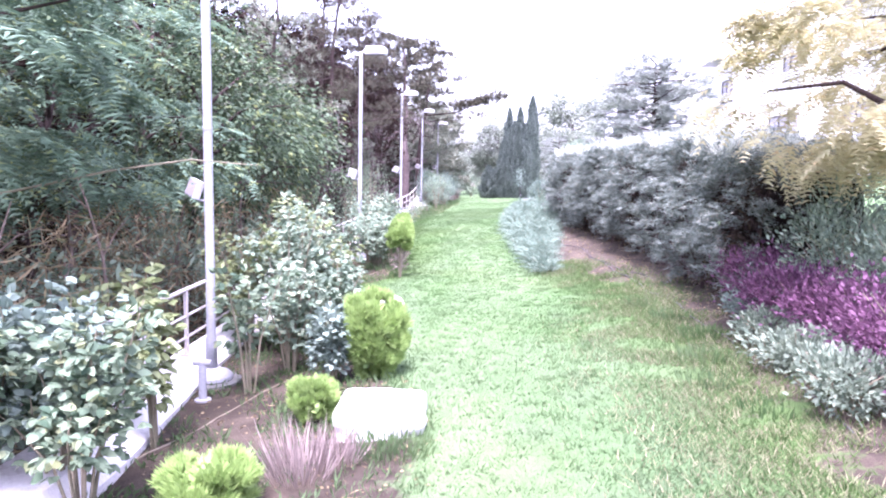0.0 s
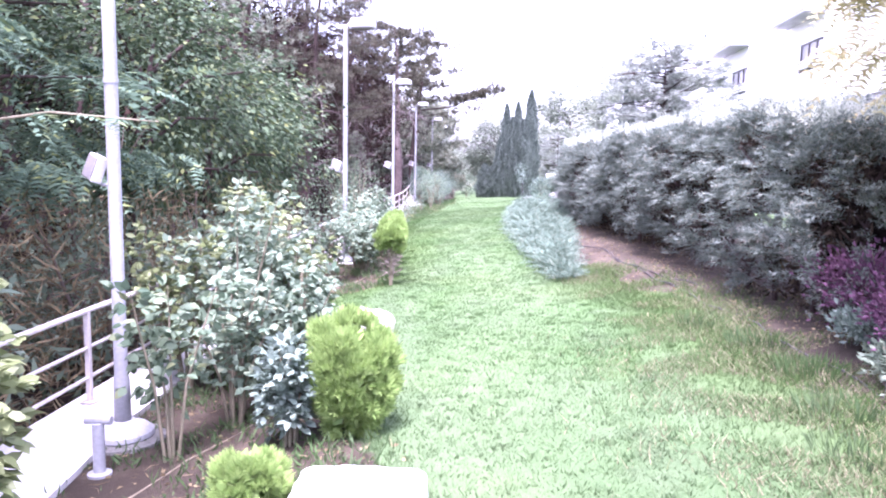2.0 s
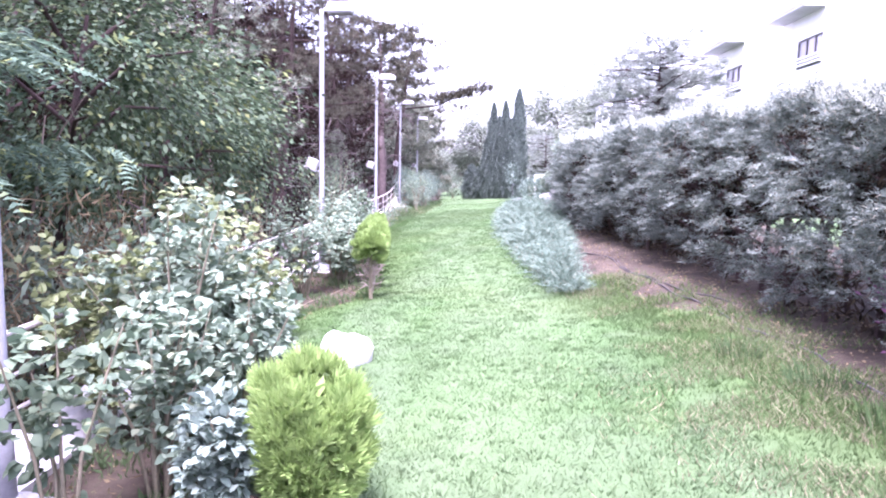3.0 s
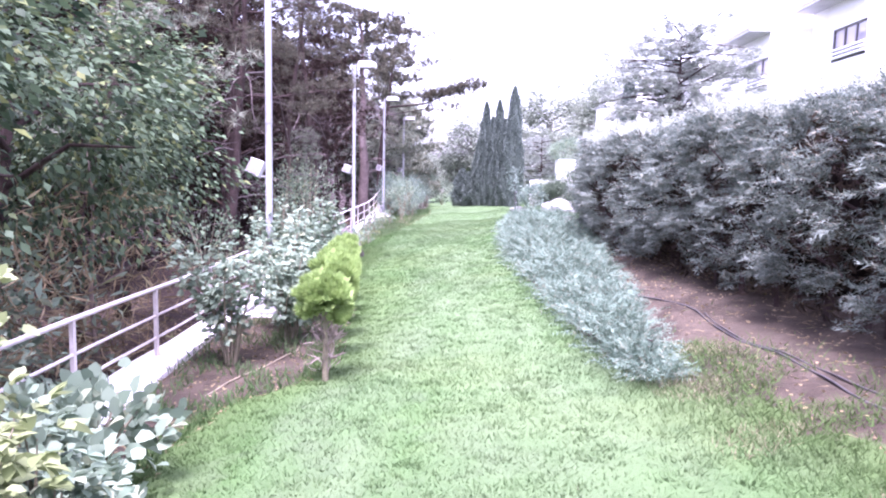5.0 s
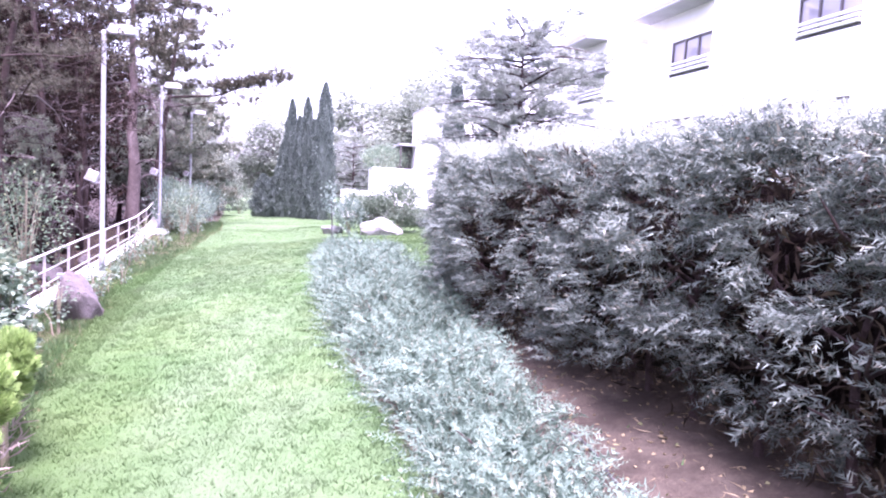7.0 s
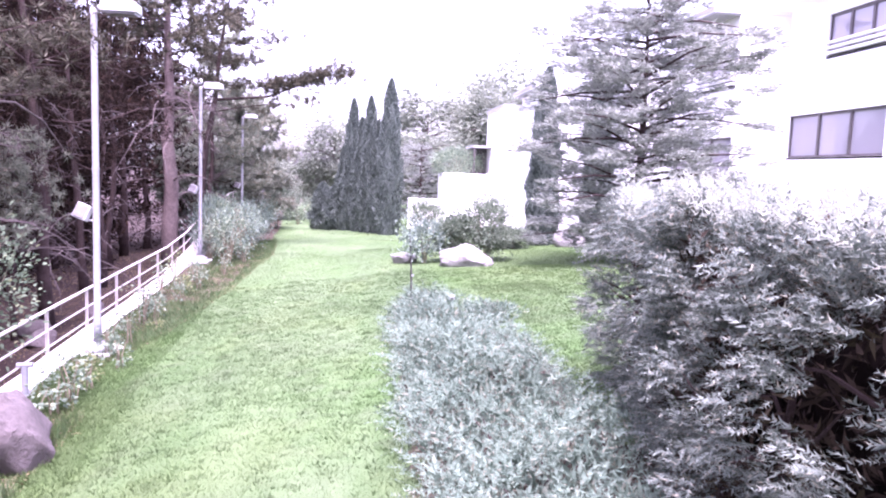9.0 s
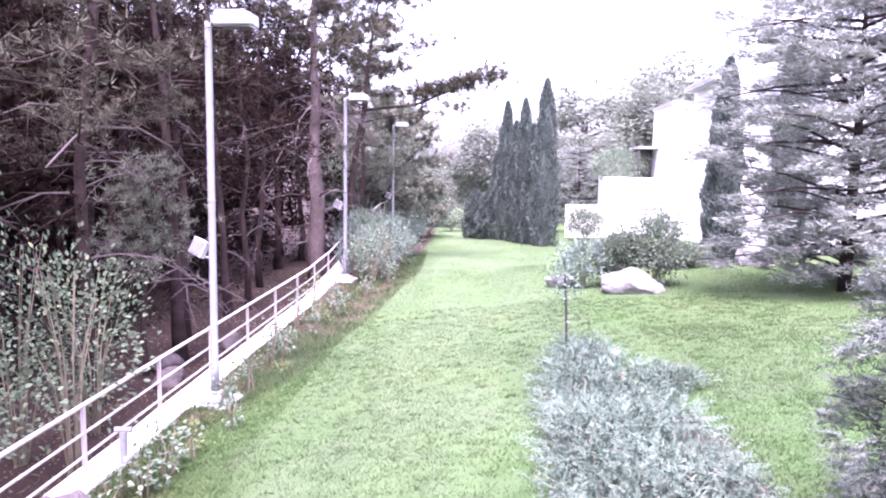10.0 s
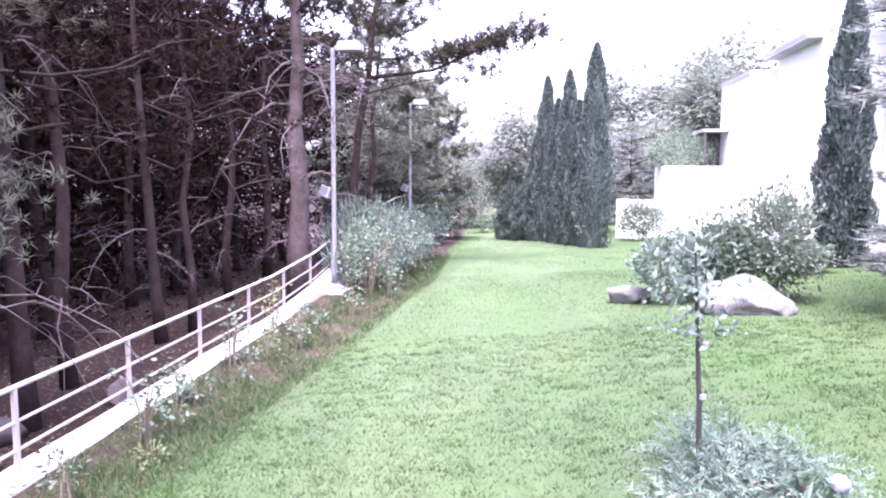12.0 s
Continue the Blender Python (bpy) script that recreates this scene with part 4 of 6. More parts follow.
def build_hedge():
    """A tall clipped conifer hedge: feathered sprays in clumps on its faces, dead twigs darkened for shade within, bare
    stems beneath.
    """
    rng = np.random.default_rng(23)
    h = thing("hedge", (0, 0, 0), "tall dense dark green conifer hedge with a bare foot", "hedge")
    n = 4300
    y = rng.uniform(-16.4, 0.35, n)
    depth = 2.1
    face = np.interp(y, [-17, -13, -10, -6, -3.5, -2.3, 0.4], [8.4, 8.0, 7.55, 6.95, 6.5, 6.55, 7.1])
    g = ground_z(face + 0.6, y)
    top = np.interp(y, [-17, -14, -8, 0], [3.13, 3.35, 3.24, 3.05])
    top = top + 0.06 * np.sin(y * 2.1) + 0.05 * np.sin(y * 5.3 + 1)
    kind = rng.uniform(size=n)
    u, v = rng.uniform(size=n), rng.uniform(size=n)
    foot = g + 0.06 + 0.2 * (np.sin(y * 2.3) * 0.5 + 0.5) * (y < -6)
    z = foot + (top - foot) * v ** 0.9
    bulge = 0.25 * np.sin(PI * np.clip((z - foot) / (top - foot), 0, 1)) + 0.07 * np.sin(y * 1.9 + z * 1.3) + 0.1 * np.sin(y * 5.3 - z * 3.7) + 0.1 * np.sin(y * 8.1 + z * 6.3)
    x = face + 0.06 - bulge + rng.exponential(0.13, n)
    nrm = np.tile([-1.0, 0, 0.3], (n, 1))
    on_top = kind > 0.72
    x = np.where(on_top, face - 0.05 + depth * u, x)
    z = np.where(on_top, top - 0.06 - rng.exponential(0.08, n) + 0.09 * np.sin(y * 3 + x * 4), z)
    nrm[on_top] = [0, 0, 0.9]
    shoulder = (kind > 0.6) & (kind < 0.72)
    x = np.where(shoulder, face - 0.08 + 0.4 * u, x)
    z = np.where(shoulder, top - 0.06 - 0.42 * v * (1.1 - u), z)
    nrm[shoulder] = [-0.6, 0, 0.7]
    on_end = (kind > 0.52) & (kind <= 0.6)
    x = np.where(on_end, 7.1 + depth * u, x)
    y = np.where(on_end, 0.3 + 0.15 * np.sin(z * 2.2 + x) - rng.exponential(0.13, n), y)
    nrm[on_end] = [0.0, 1.0, 0.3]
    near_end = (kind > 0.47) & (kind <= 0.52)
    x = np.where(near_end, 8.25 + depth * u, x)
    y = np.where(near_end, -16.45 + 0.15 * np.sin(z * 2.2 + x) + rng.exponential(0.1, n), y)
    nrm[near_end] = [0.0, -1.0, 0.3]
    # open places low down, where stems and light show through, and hollows all over
    low_gap = (y < -10.0) & (y > -13.9) & (z > foot + 0.35) & (z < foot + 1.35) & (np.sin(y * 3.7) + np.sin(y * 1.9 + 1) + 0.4 * np.sin(z * 5) > -0.2) & ~on_top & (rng.uniform(size=n) < 0.66)
    hollow = np.sin(y * 4.3 + 1.7 * np.sin(z * 3.1)) * np.sin(z * 5.2 + 1.5 * np.sin(y * 2.7)) > np.interp(y, [-8, -5, -2], [0.4, 0.22, 0.2])
    stay = ~(low_gap | (hollow & ~on_top & (rng.uniform(size=n) < 0.9)))
    at0, way0 = np.stack([x, y, z], -1)[stay], nrm[stay] + rng.normal(size=(int(stay.sum()), 3)) * np.array([0.2, 0.45, 0.25])
    near = at0[:, 1] > -5.5
    for pick, each, length, pairs, leaf, slim in ((~near, 10, 0.17, 6, 0.052, 0.21), (near, 15, 0.14, 7, 0.034, 0.3)):
        at, way = np.repeat(at0[pick], each, 0), np.repeat(way0[pick], each, 0)
        k = len(at)
        way = unit(way) + rng.normal(size=(k, 3)) * np.array([0.3, 0.42, 0.2]) + [0, 0, -0.12]
        part("foliage", fronds("foliage", at + rng.normal(size=(k, 3)) * [0.05, 0.07, 0.04], way, rng, length, pairs, leaf, slim, 0.9, 0.15, 1.3, 0.42, True), M_hedge, h)
    # single shoots that stand out above the cut, their pale colour standing in for glare
    m = 3800
    ys = rng.uniform(-16.3, 0.3, m)
    xs = np.interp(ys, [-17, -13, -10, -6, -3.5, -2.3, 0.4], [8.4, 8.0, 7.55, 6.95, 6.5, 6.55, 7.1]) + rng.uniform(size=m) ** 1.5 * 1.95 - 0.08
    zs = np.interp(ys, [-17, -14, -8, 0], [3.13, 3.35, 3.24, 3.05]) + 0.06 * np.sin(ys * 2.1) + 0.05 * np.sin(ys * 5.3 + 1) - 0.03
    part("shoot_growth", fronds("shoot_growth", np.stack([xs, ys, zs], -1), rng.normal(size=(m, 3)) * 0.3 + [0, 0, 1.0], rng, 0.22, 6, 0.045, 0.26, 0.6, 0.0, 1.2, 0.3, True), M_shoot, h, "upright young shoots above the clipped top, paled to give glare")
    # the woody inside: a lumpy mass of dry twigs set back behind the sprays, its near-black colour giving shade
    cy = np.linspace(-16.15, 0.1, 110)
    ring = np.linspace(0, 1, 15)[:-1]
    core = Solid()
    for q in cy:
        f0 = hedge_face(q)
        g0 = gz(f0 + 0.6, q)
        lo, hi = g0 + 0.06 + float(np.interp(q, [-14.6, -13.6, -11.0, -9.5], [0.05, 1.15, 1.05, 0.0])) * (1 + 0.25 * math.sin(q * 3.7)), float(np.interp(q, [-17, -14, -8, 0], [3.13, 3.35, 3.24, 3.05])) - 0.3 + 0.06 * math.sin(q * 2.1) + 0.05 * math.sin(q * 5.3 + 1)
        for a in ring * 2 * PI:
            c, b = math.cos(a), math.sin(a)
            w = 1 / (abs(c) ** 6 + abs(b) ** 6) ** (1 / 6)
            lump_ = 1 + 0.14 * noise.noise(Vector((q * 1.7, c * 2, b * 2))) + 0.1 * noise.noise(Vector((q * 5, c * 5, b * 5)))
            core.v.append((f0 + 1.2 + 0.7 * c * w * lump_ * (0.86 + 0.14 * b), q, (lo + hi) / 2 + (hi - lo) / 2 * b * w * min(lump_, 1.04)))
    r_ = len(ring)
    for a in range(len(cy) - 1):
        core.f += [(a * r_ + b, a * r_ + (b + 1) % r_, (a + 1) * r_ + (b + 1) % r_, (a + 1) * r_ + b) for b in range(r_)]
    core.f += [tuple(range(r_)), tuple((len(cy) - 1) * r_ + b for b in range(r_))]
    part("shade_core", core.mesh("shade_core"), M_shade_core, h, "core of dry twigs, near black to give the hedge's inside its shade")
    # inner mass of dead sprays, darkened so that the gaps look shaded
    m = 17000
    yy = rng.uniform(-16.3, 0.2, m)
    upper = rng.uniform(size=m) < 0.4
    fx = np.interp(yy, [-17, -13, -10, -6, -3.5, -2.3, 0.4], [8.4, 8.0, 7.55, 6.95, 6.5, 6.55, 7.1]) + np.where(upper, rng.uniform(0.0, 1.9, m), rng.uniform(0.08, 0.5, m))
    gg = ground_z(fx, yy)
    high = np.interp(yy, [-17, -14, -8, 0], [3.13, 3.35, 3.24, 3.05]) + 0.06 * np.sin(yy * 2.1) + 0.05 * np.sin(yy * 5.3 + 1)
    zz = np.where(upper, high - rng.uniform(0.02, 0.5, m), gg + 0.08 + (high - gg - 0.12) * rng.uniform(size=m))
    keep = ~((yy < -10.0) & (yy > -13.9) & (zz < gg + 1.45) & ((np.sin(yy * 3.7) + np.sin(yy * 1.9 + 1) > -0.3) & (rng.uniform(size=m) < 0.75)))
    part("inner_foliage", leaves("inner_foliage", np.stack([fx, yy, zz], -1)[keep], scatter_dirs(m, rng)[keep], 0.15, 0.03, rng), M_shade_leaf, h, "dead brown sprays inside the hedge, darkened to give it shade")
    for k in range(44):
        y0 = -16.1 + k * 0.37
        x0 = hedge_face(y0) + 0.45 + 0.25 * math.sin(k * 2.9)
        g0 = gz(x0, y0)
        s = Solid()
        s.tube([(x0, y0, g0 - 0.1), (x0 + 0.08 * math.sin(k), y0 + 0.1, g0 + 0.9), (x0 + 0.1, y0 + 0.2 * math.sin(k * 1.3), 2.7)], [0.035, 0.026, 0.01], 7)
        for j in range(6):
            a = rng.uniform(0, 2 * PI)
            zb = g0 + rng.uniform(0.25, 1.6)
            s.tube([(x0, y0, zb), (x0 - 0.12 + 0.2 * math.cos(a), y0 + 0.4 * math.sin(a), zb + 0.2), (x0 - 0.2 + 0.3 * math.cos(a), y0 + 0.7 * math.sin(a), zb + rng.uniform(0.1, 0.5))], [0.018, 0.012, 0.004], 5, False)
        part("stem", s.mesh("stem"), M_bark, h)


build_hedge()


def build_juniper():
    rng = np.random.default_rng(29)
    bed = thing("juniper_bed", (0, 0, 0), "low spreading grey-green juniper ground cover along the lawn", "ground cover")
    n = 6400
    y = rng.uniform(-11.9, 6.3, n)
    left = np.interp(y, [-11.9, -11, -8, -2.8, 1, 5.2, 6.3], [6.0, 5.65, 5.3, 4.87, 4.77, 4.95, 5.3])
    right = np.interp(y, [-11.9, -11, -8, -4.3, -1.5, 1.5, 5.2, 6.3], [6.1, 6.08, 6.3, 6.5, 6.55, 6.5, 6.0, 5.7])
    u = rng.uniform(size=n)
    x = left + (right - left) * u
    dome = np.clip(np.minimum(u, 1 - u) / 0.22, 0, 1) ** 0.5
    hgt = (0.38 + 0.15 * np.sin(x * 3.3 + 2 * np.sin(y * 1.7)) + 0.1 * np.sin(y * 2.9 - x * 2)) * dome * np.interp(y, [-11.9, -9, -4, 0, 5, 6.3], [0.4, 0.75, 1.0, 1.15, 0.9, 0.5])
    patch = (np.sin(x * 2.3 + 1) * np.sin(y * 1.6 + 0.5) < 0.72) | (y < 1.5)
    z = ground_z(x, y) + hgt * rng.uniform(0.45, 1.0, n)
    p = np.stack([x, y, z], -1)[patch]
    k = len(p)
    a = rng.uniform(0, 2 * PI, k)
    outward = np.where(u[patch] < 0.3, -0.7, np.where(u[patch] > 0.7, 0.5, 0.0))
    d = np.stack([np.cos(a) * 0.8 + outward, np.sin(a) * 0.8, rng.uniform(0.1, 1.1, k)], -1)
    part("foliage", fronds("foliage", p, d, rng, 0.32, 10, 0.042, 0.25, 0.9, 0.2, 1.1, 0.4, True), M_juniper, bed)
    m = 11000
    y2 = rng.uniform(-11.6, 5.9, m)
    l2 = np.interp(y2, [-11.9, -11, -8, -2.8, 1, 5.2, 6.3], [6.0, 5.65, 5.3, 4.87, 4.77, 4.95, 5.3]) + 0.15
    r2 = np.interp(y2, [-11.9, -11, -8, -4.3, -1.5, 1.5, 5.2, 6.3], [6.1, 6.08, 6.3, 6.5, 6.55, 6.5, 6.0, 5.7]) - 0.15
    x2 = l2 + (r2 - l2) * rng.uniform(size=m)
    q = np.stack([x2, y2, ground_z(x2, y2) + rng.uniform(0.0, 0.16, m)], -1)
    part("inner_foliage", leaves("inner_foliage", q, scatter_dirs(m, rng) + [0, 0, 0.6], 0.18, 0.04, rng), M_juniper, bed)
    s = Solid()
    for j in range(40):
        y0 = rng.uniform(-11.0, 5.5)
        x0 = float(np.interp(y0, [-11.9, -8, 1, 6.3], [6.1, 5.9, 5.7, 5.7])) + rng.uniform(-0.3, 0.3)
        a = rng.uniform(0, 2 * PI)
        g0 = gz(x0, y0)
        s.tube([(x0, y0, g0), (x0 + 0.2 * math.cos(a), y0 + 0.4 * math.sin(a), g0 + 0.18), (x0 + 0.3 * math.cos(a), y0 + 0.8 * math.sin(a), g0 + 0.25)], [0.014, 0.01, 0.004], 5, False)
    tagged(part("twig_layer", s.mesh("twig_layer"), M_bark, bed), kind="stuff")


build_juniper()


def hose(name, pts, r, mat, label):
    path = [Vector(p) for p in pts]
    fine = []
    for a, b in zip(path, path[1:]):
        for k in range(8):
            q = a.lerp(b, k / 8)
            q.x += 0.04 * math.sin(q.y * 3.1)
            fine.append((q.x, q.y, gz(q.x, q.y) + r * (0.9 if q.y > -13.2 else 0.2) + 0.012 * math.sin(q.y * 7)))
    me = Solid().tube(fine, r, 7).mesh(name, True)
    me.materials.append(mat)
    tagged(new(name, me), label, "hose")


hose("irrigation_pipe", [(8.15, -20.8, 0), (7.95, -18.2, 0), (7.75, -16, 0), (7.5, -14.0, 0), (7.25, -12.4, 0), (7.05, -11.2, 0), (6.8, -9.2, 0), (6.5, -8.6, 0), (6.45, -6, 0)], 0.011, M_hose, "thin black irrigation pipe on bare soil")
hose("irrigation_pipe", [(7.9, -14.0, 0), (7.35, -12.4, 0), (7.1, -11.3, 0), (6.9, -9.6, 0)], 0.009, M_hose, "thin black irrigation pipe on bare soil")
hose("garden_hose", [(1.9, -21.5, 0), (2.3, -19.8, 0), (2.9, -17.6, 0)], 0.010, M_cream, "thin cream garden hose lying in the bed")
hose("garden_hose", [(1.6, -11.0, 0), (2.1, -9.5, 0), (2.0, -7.5, 0)], 0.010, M_cream, "thin cream garden hose lying in the bed")
hose("garden_hose", [(5.0, 4.4, 0), (5.6, 4.9, 0), (6.6, 4.6, 0)], 0.014, M_cream, "thin pale hose lying by the juniper")


bush("dry_juniper", (6.45, 4.0, gz(6.45, 4.0)), (0.36, 0.42, 0.3), 2200, M_juniper, 205, "whitish grey juniper clump on bare soil", "bush", "", (0.07, 0.016), 10, M_twig, False, 40, 0.4, 0.3)


def tied_stake():
    x, y = 5.31, 5.7
    t = thing("young_tree", (x, y, gz(x, y)), "thin staked sapling with dark stem on the lawn", "sapling")
    part("trunk", Solid().tube([(0, 0, -0.05), (-0.02, 0.01, 0.6), (-0.06, 0.02, 1.25), (-0.09, 0, 1.68)], [0.022, 0.018, 0.013, 0.006], 7).mesh("trunk"), M_hose, t)
    for z in (0.22, 0.62, 0.98):
        part("tie", Solid().lathe([(0.024, z), (0.024, z + 0.03)], 8).mesh("tie"), M_paint, t, "white tie round the stem")
    rng = np.random.default_rng(5)
    n = 230
    p = np.stack([-0.07 + rng.normal(size=n) * 0.13, rng.normal(size=n) * 0.13, rng.uniform(1.02, 1.78, n)], -1)
    part("foliage", leaves("foliage", p, scatter_dirs(n, rng) + [0, 0, 0.3], 0.075, 0.032, rng), M_bluegreen, t)


tied_stake()

def build_weeds():
    """Rough grass and weeds along the foot of the wall and the edges of the beds."""
    rng = np.random.default_rng(33)
    n = 32000
    y = rng.uniform(-23, 27, n)
    lo = np.interp(y, [-60, -18.2, -10.4, 4.64, 12.6, 17.3, 29, 60], [4.4, 1.40, 0.56, -0.505, -0.92, -1.2, -1.85, -3.6]) + 0.25
    hi = np.interp(y, *LAWN_L) + 0.15
    x = lo + (hi - lo) * rng.uniform(size=n) ** 0.8
    keep = (np.sin(x * 4.1 + 2 * np.sin(y * 1.9)) * np.sin(y * 2.3 + x) > -0.25) & ((y > -4) | (rng.uniform(size=n) < 0.95))
    x, y = x[keep], y[keep]
    k = len(x)
    d = np.stack([rng.normal(size=k) * 0.5, rng.normal(size=k) * 0.5, np.ones(k)], -1)
    me = leaves("weeds", np.stack([x, y, ground_z(x, y) - 0.005], -1), d, rng.uniform(0.04, 0.2, k) ** 1.15 * 1.3, rng.uniform(0.008, 0.022, k), rng)
    me.materials.append(M_grass)
    tagged(new("weeds", me), "rough grass and weeds along the beds", "weeds", kind="stuff")


build_weeds()


def build_bed_weeds():
    """Patches of fresh weeds on the bare bed by the stone block and along the drip line."""
    rng = np.random.default_rng(39)
    n = 5200
    y = rng.uniform(-22.5, -15, n)
    lo = np.interp(y, [-60, -18.2, -10.4], [4.4, 1.40, 0.56]) + 0.45
    x = lo + (np.interp(y, *LAWN_L) - lo) * rng.uniform(size=n)
    keep = np.sin(x * 3.7 + 1.6 * np.sin(y * 2.3)) * np.sin(y * 3.1 + x) > 0.12
    x, y = x[keep], y[keep]
    k = len(x)
    d = np.stack([rng.normal(size=k) * 0.8, rng.normal(size=k) * 0.8, np.ones(k)], -1)
    me = leaves("bed_weeds", np.stack([x, y, ground_z(x, y) - 0.005], -1), d, rng.uniform(0.04, 0.13, k), rng.uniform(0.012, 0.03, k), rng)
    me.materials.append(M_grass)
    tagged(new("bed_weeds", me), "patches of small fresh weeds on the bare bed", "weeds", kind="stuff")


build_bed_weeds()


def build_rough_grass():
    """Longer uneven grass, green and straw, that fades into the bare soil before the hedge and along the bed by the wall."""
    rng = np.random.default_rng(36)
    for name, mat, label, n, tall in (("rough_grass", M_grass, "longer rough grass thinning out over bare soil", 24000, 1.0), ("dry_grass", M_straw, "dry straw-coloured grass on the worn edge of the lawn", 26000, 0.8)):
        y = rng.uniform(-24, -10.8, n)
        x = np.interp(y, [-24, -14, -10.8], [7.6, 7.1, 6.2]) + rng.normal(size=n) * np.interp(y, [-24, -14, -10.8], [0.6, 0.55, 0.35])
        keep = np.sin(x * 3.1 + 2 * np.sin(y * 1.7)) * np.sin(y * 2.9 + 1.3 * x) > (-0.5 if mat is M_grass else np.interp(y, [-17, -13.5], [-0.6, 0.5]))
        y2 = rng.uniform(-3, 26, n // 2)
        lo = np.interp(y2, [-60, -18.2, -10.4, 4.64, 12.6, 17.3, 29, 60], [4.4, 1.40, 0.56, -0.505, -0.92, -1.2, -1.85, -3.6]) + 0.25
        x2 = lo + (np.interp(y2, *LAWN_L) + 0.2 - lo) * rng.uniform(size=n // 2) ** 0.7
        if mat is M_grass:
            y3 = rng.uniform(-4, 10, 16000)
            low3 = np.interp(y3, [-60, -18.2, -10.4, 4.64, 12.6], [4.4, 1.40, 0.56, -0.505, -0.92]) + 0.3
            x2, y2 = np.concatenate([x2, low3 + rng.uniform(size=16000) * 1.5]), np.concatenate([y2, y3])
        x, y = np.concatenate([x[keep], x2]), np.concatenate([y[keep], y2])
        k = len(x)
        blades(name, x, y, rng.uniform(0.03, 0.1, k) * tall, rng.uniform(0.004, 0.008, k), rng.normal(size=(k, 2)) * 0.8, mat, label, rng)


build_rough_grass()


def build_dry_brush():
    """Tangled dry stalks and dead twigs on the bank under the feather-leaved trees."""
    rng = np.random.default_rng(37)
    n = 11000
    y = rng.uniform(-23, -7, n)
    x = np.interp(y, [-60, -18.2, -10.4, 4.64], [4.4, 1.40, 0.56, -0.505]) - 0.5 - rng.uniform(size=n) ** 1.2 * 3.6
    z = ground_z(x, y) + rng.uniform(size=n) ** 1.5 * 2.3
    d = np.stack([rng.normal(size=n) * 0.8, rng.normal(size=n) * 0.8, rng.uniform(-0.3, 1.2, n)], -1)
    me = leaves("dry_brush", np.stack([x, y, z], -1), d, rng.uniform(0.15, 0.5, n), rng.uniform(0.01, 0.03, n), rng, False, 0.06)
    me.materials.append(M_brush)
    tagged(new("dry_brush", me), "tangled dry brown brush on the bank under the trees", "brush", kind="stuff")


build_dry_brush()


def build_fallen_leaves():
    """Dry leaves and bits of twig on the bare beds."""
    rng = np.random.default_rng(34)
    n = 9000
    y = rng.uniform(-23, 24, n)
    lo = np.interp(y, [-60, -18.2, -10.4, 4.64, 12.6, 17.3, 29, 60], [4.4, 1.40, 0.56, -0.505, -0.92, -1.2, -1.85, -3.6]) + 0.28
    x = lo + (np.interp(y, *LAWN_L) + 0.2 - lo) * rng.uniform(size=n)
    m = 1800
    y2 = rng.uniform(-17, -2, m)
    x2 = np.interp(y2, [-17, -12, -6, -2], [7.6, 6.6, 6.4, 6.4]) + rng.uniform(0, 1.6, m)
    w = 14000
    y3 = rng.uniform(-10, 26, w)
    x3 = np.interp(y3, [-10.4, 4.64, 12.6, 17.3, 29], [0.56, -0.505, -0.92, -1.2, -1.85]) - 0.25 - rng.uniform(size=w) ** 1.4 * 5.5
    x, y = np.concatenate([x, x2, x3]), np.concatenate([y, y2, y3])
    k = n + m + w
    a = rng.uniform(0, 2 * PI, k)
    d = np.stack([np.cos(a), np.sin(a), rng.normal(size=k) * 0.15], -1)
    slim = rng.uniform(size=k) < 0.4
    me = leaves("fallen_leaves", np.stack([x, y, ground_z(x, y) + 0.008], -1), d, np.where(slim, rng.uniform(0.06, 0.2, k), rng.uniform(0.025, 0.06, k)), np.where(slim, 0.007, 0.03), rng)
    me.materials.append(M_brush)
    tagged(new("fallen_leaves", me), "dry fallen leaves and twigs on soil and litter", "leaf litter", kind="stuff")


build_fallen_leaves()
ball = thing("garden_light", (5.95, 5.05, gz(5.95, 5.05) + 0.18), "small round white garden light by the juniper", "garden light")
part("globe", Solid().lathe([(0.01, 0.0), (0.045, 0.015), (0.062, 0.05), (0.055, 0.085), (0.03, 0.11), (0.006, 0.118)], 16).mesh("globe", True), M_paint, ball)
part("spike", Solid().tube([(0, 0, -0.2), (0, 0, 0.01)], 0.012, 8).mesh("spike"), M_frame, ball)

def tuft(x, y, n, ln, r, mat, seed, name, label, category):
    rng = np.random.default_rng(seed)
    t = thing(name, (x, y, gz(x, y)), label, category)
    a, q = rng.uniform(0, 2 * PI, n), np.sqrt(rng.uniform(size=n)) * r
    p = np.stack([q * np.cos(a), q * np.sin(a), np.full(n, -0.02)], -1)
    d = np.stack([np.cos(a) * 0.45 * q / r, np.sin(a) * 0.45 * q / r, np.ones(n)], -1) + rng.normal(size=(n, 3)) * 0.16
    tagged(part("stalk_clump", leaves("stalk_clump", p, d, rng.uniform(0.5, 1.1, n) * ln, 0.012, rng, False, 0.04), mat, t), kind="stuff")


tuft(3.78, -21.05, 260, 0.5, 0.24, M_dry, 1, "dry_herb", "clump of dry pinkish herb stalks in the bed", "plant")
tuft(4.02, -20.8, 140, 0.4, 0.15, M_dry, 2, "dry_herb", "clump of dry pinkish herb stalks in the bed", "plant")
tuft(4.45, -20.5, 420, 0.2, 0.36, M_grass, 3, "grass_tuft", "longer green grass at the foot of the stone block", "grass")
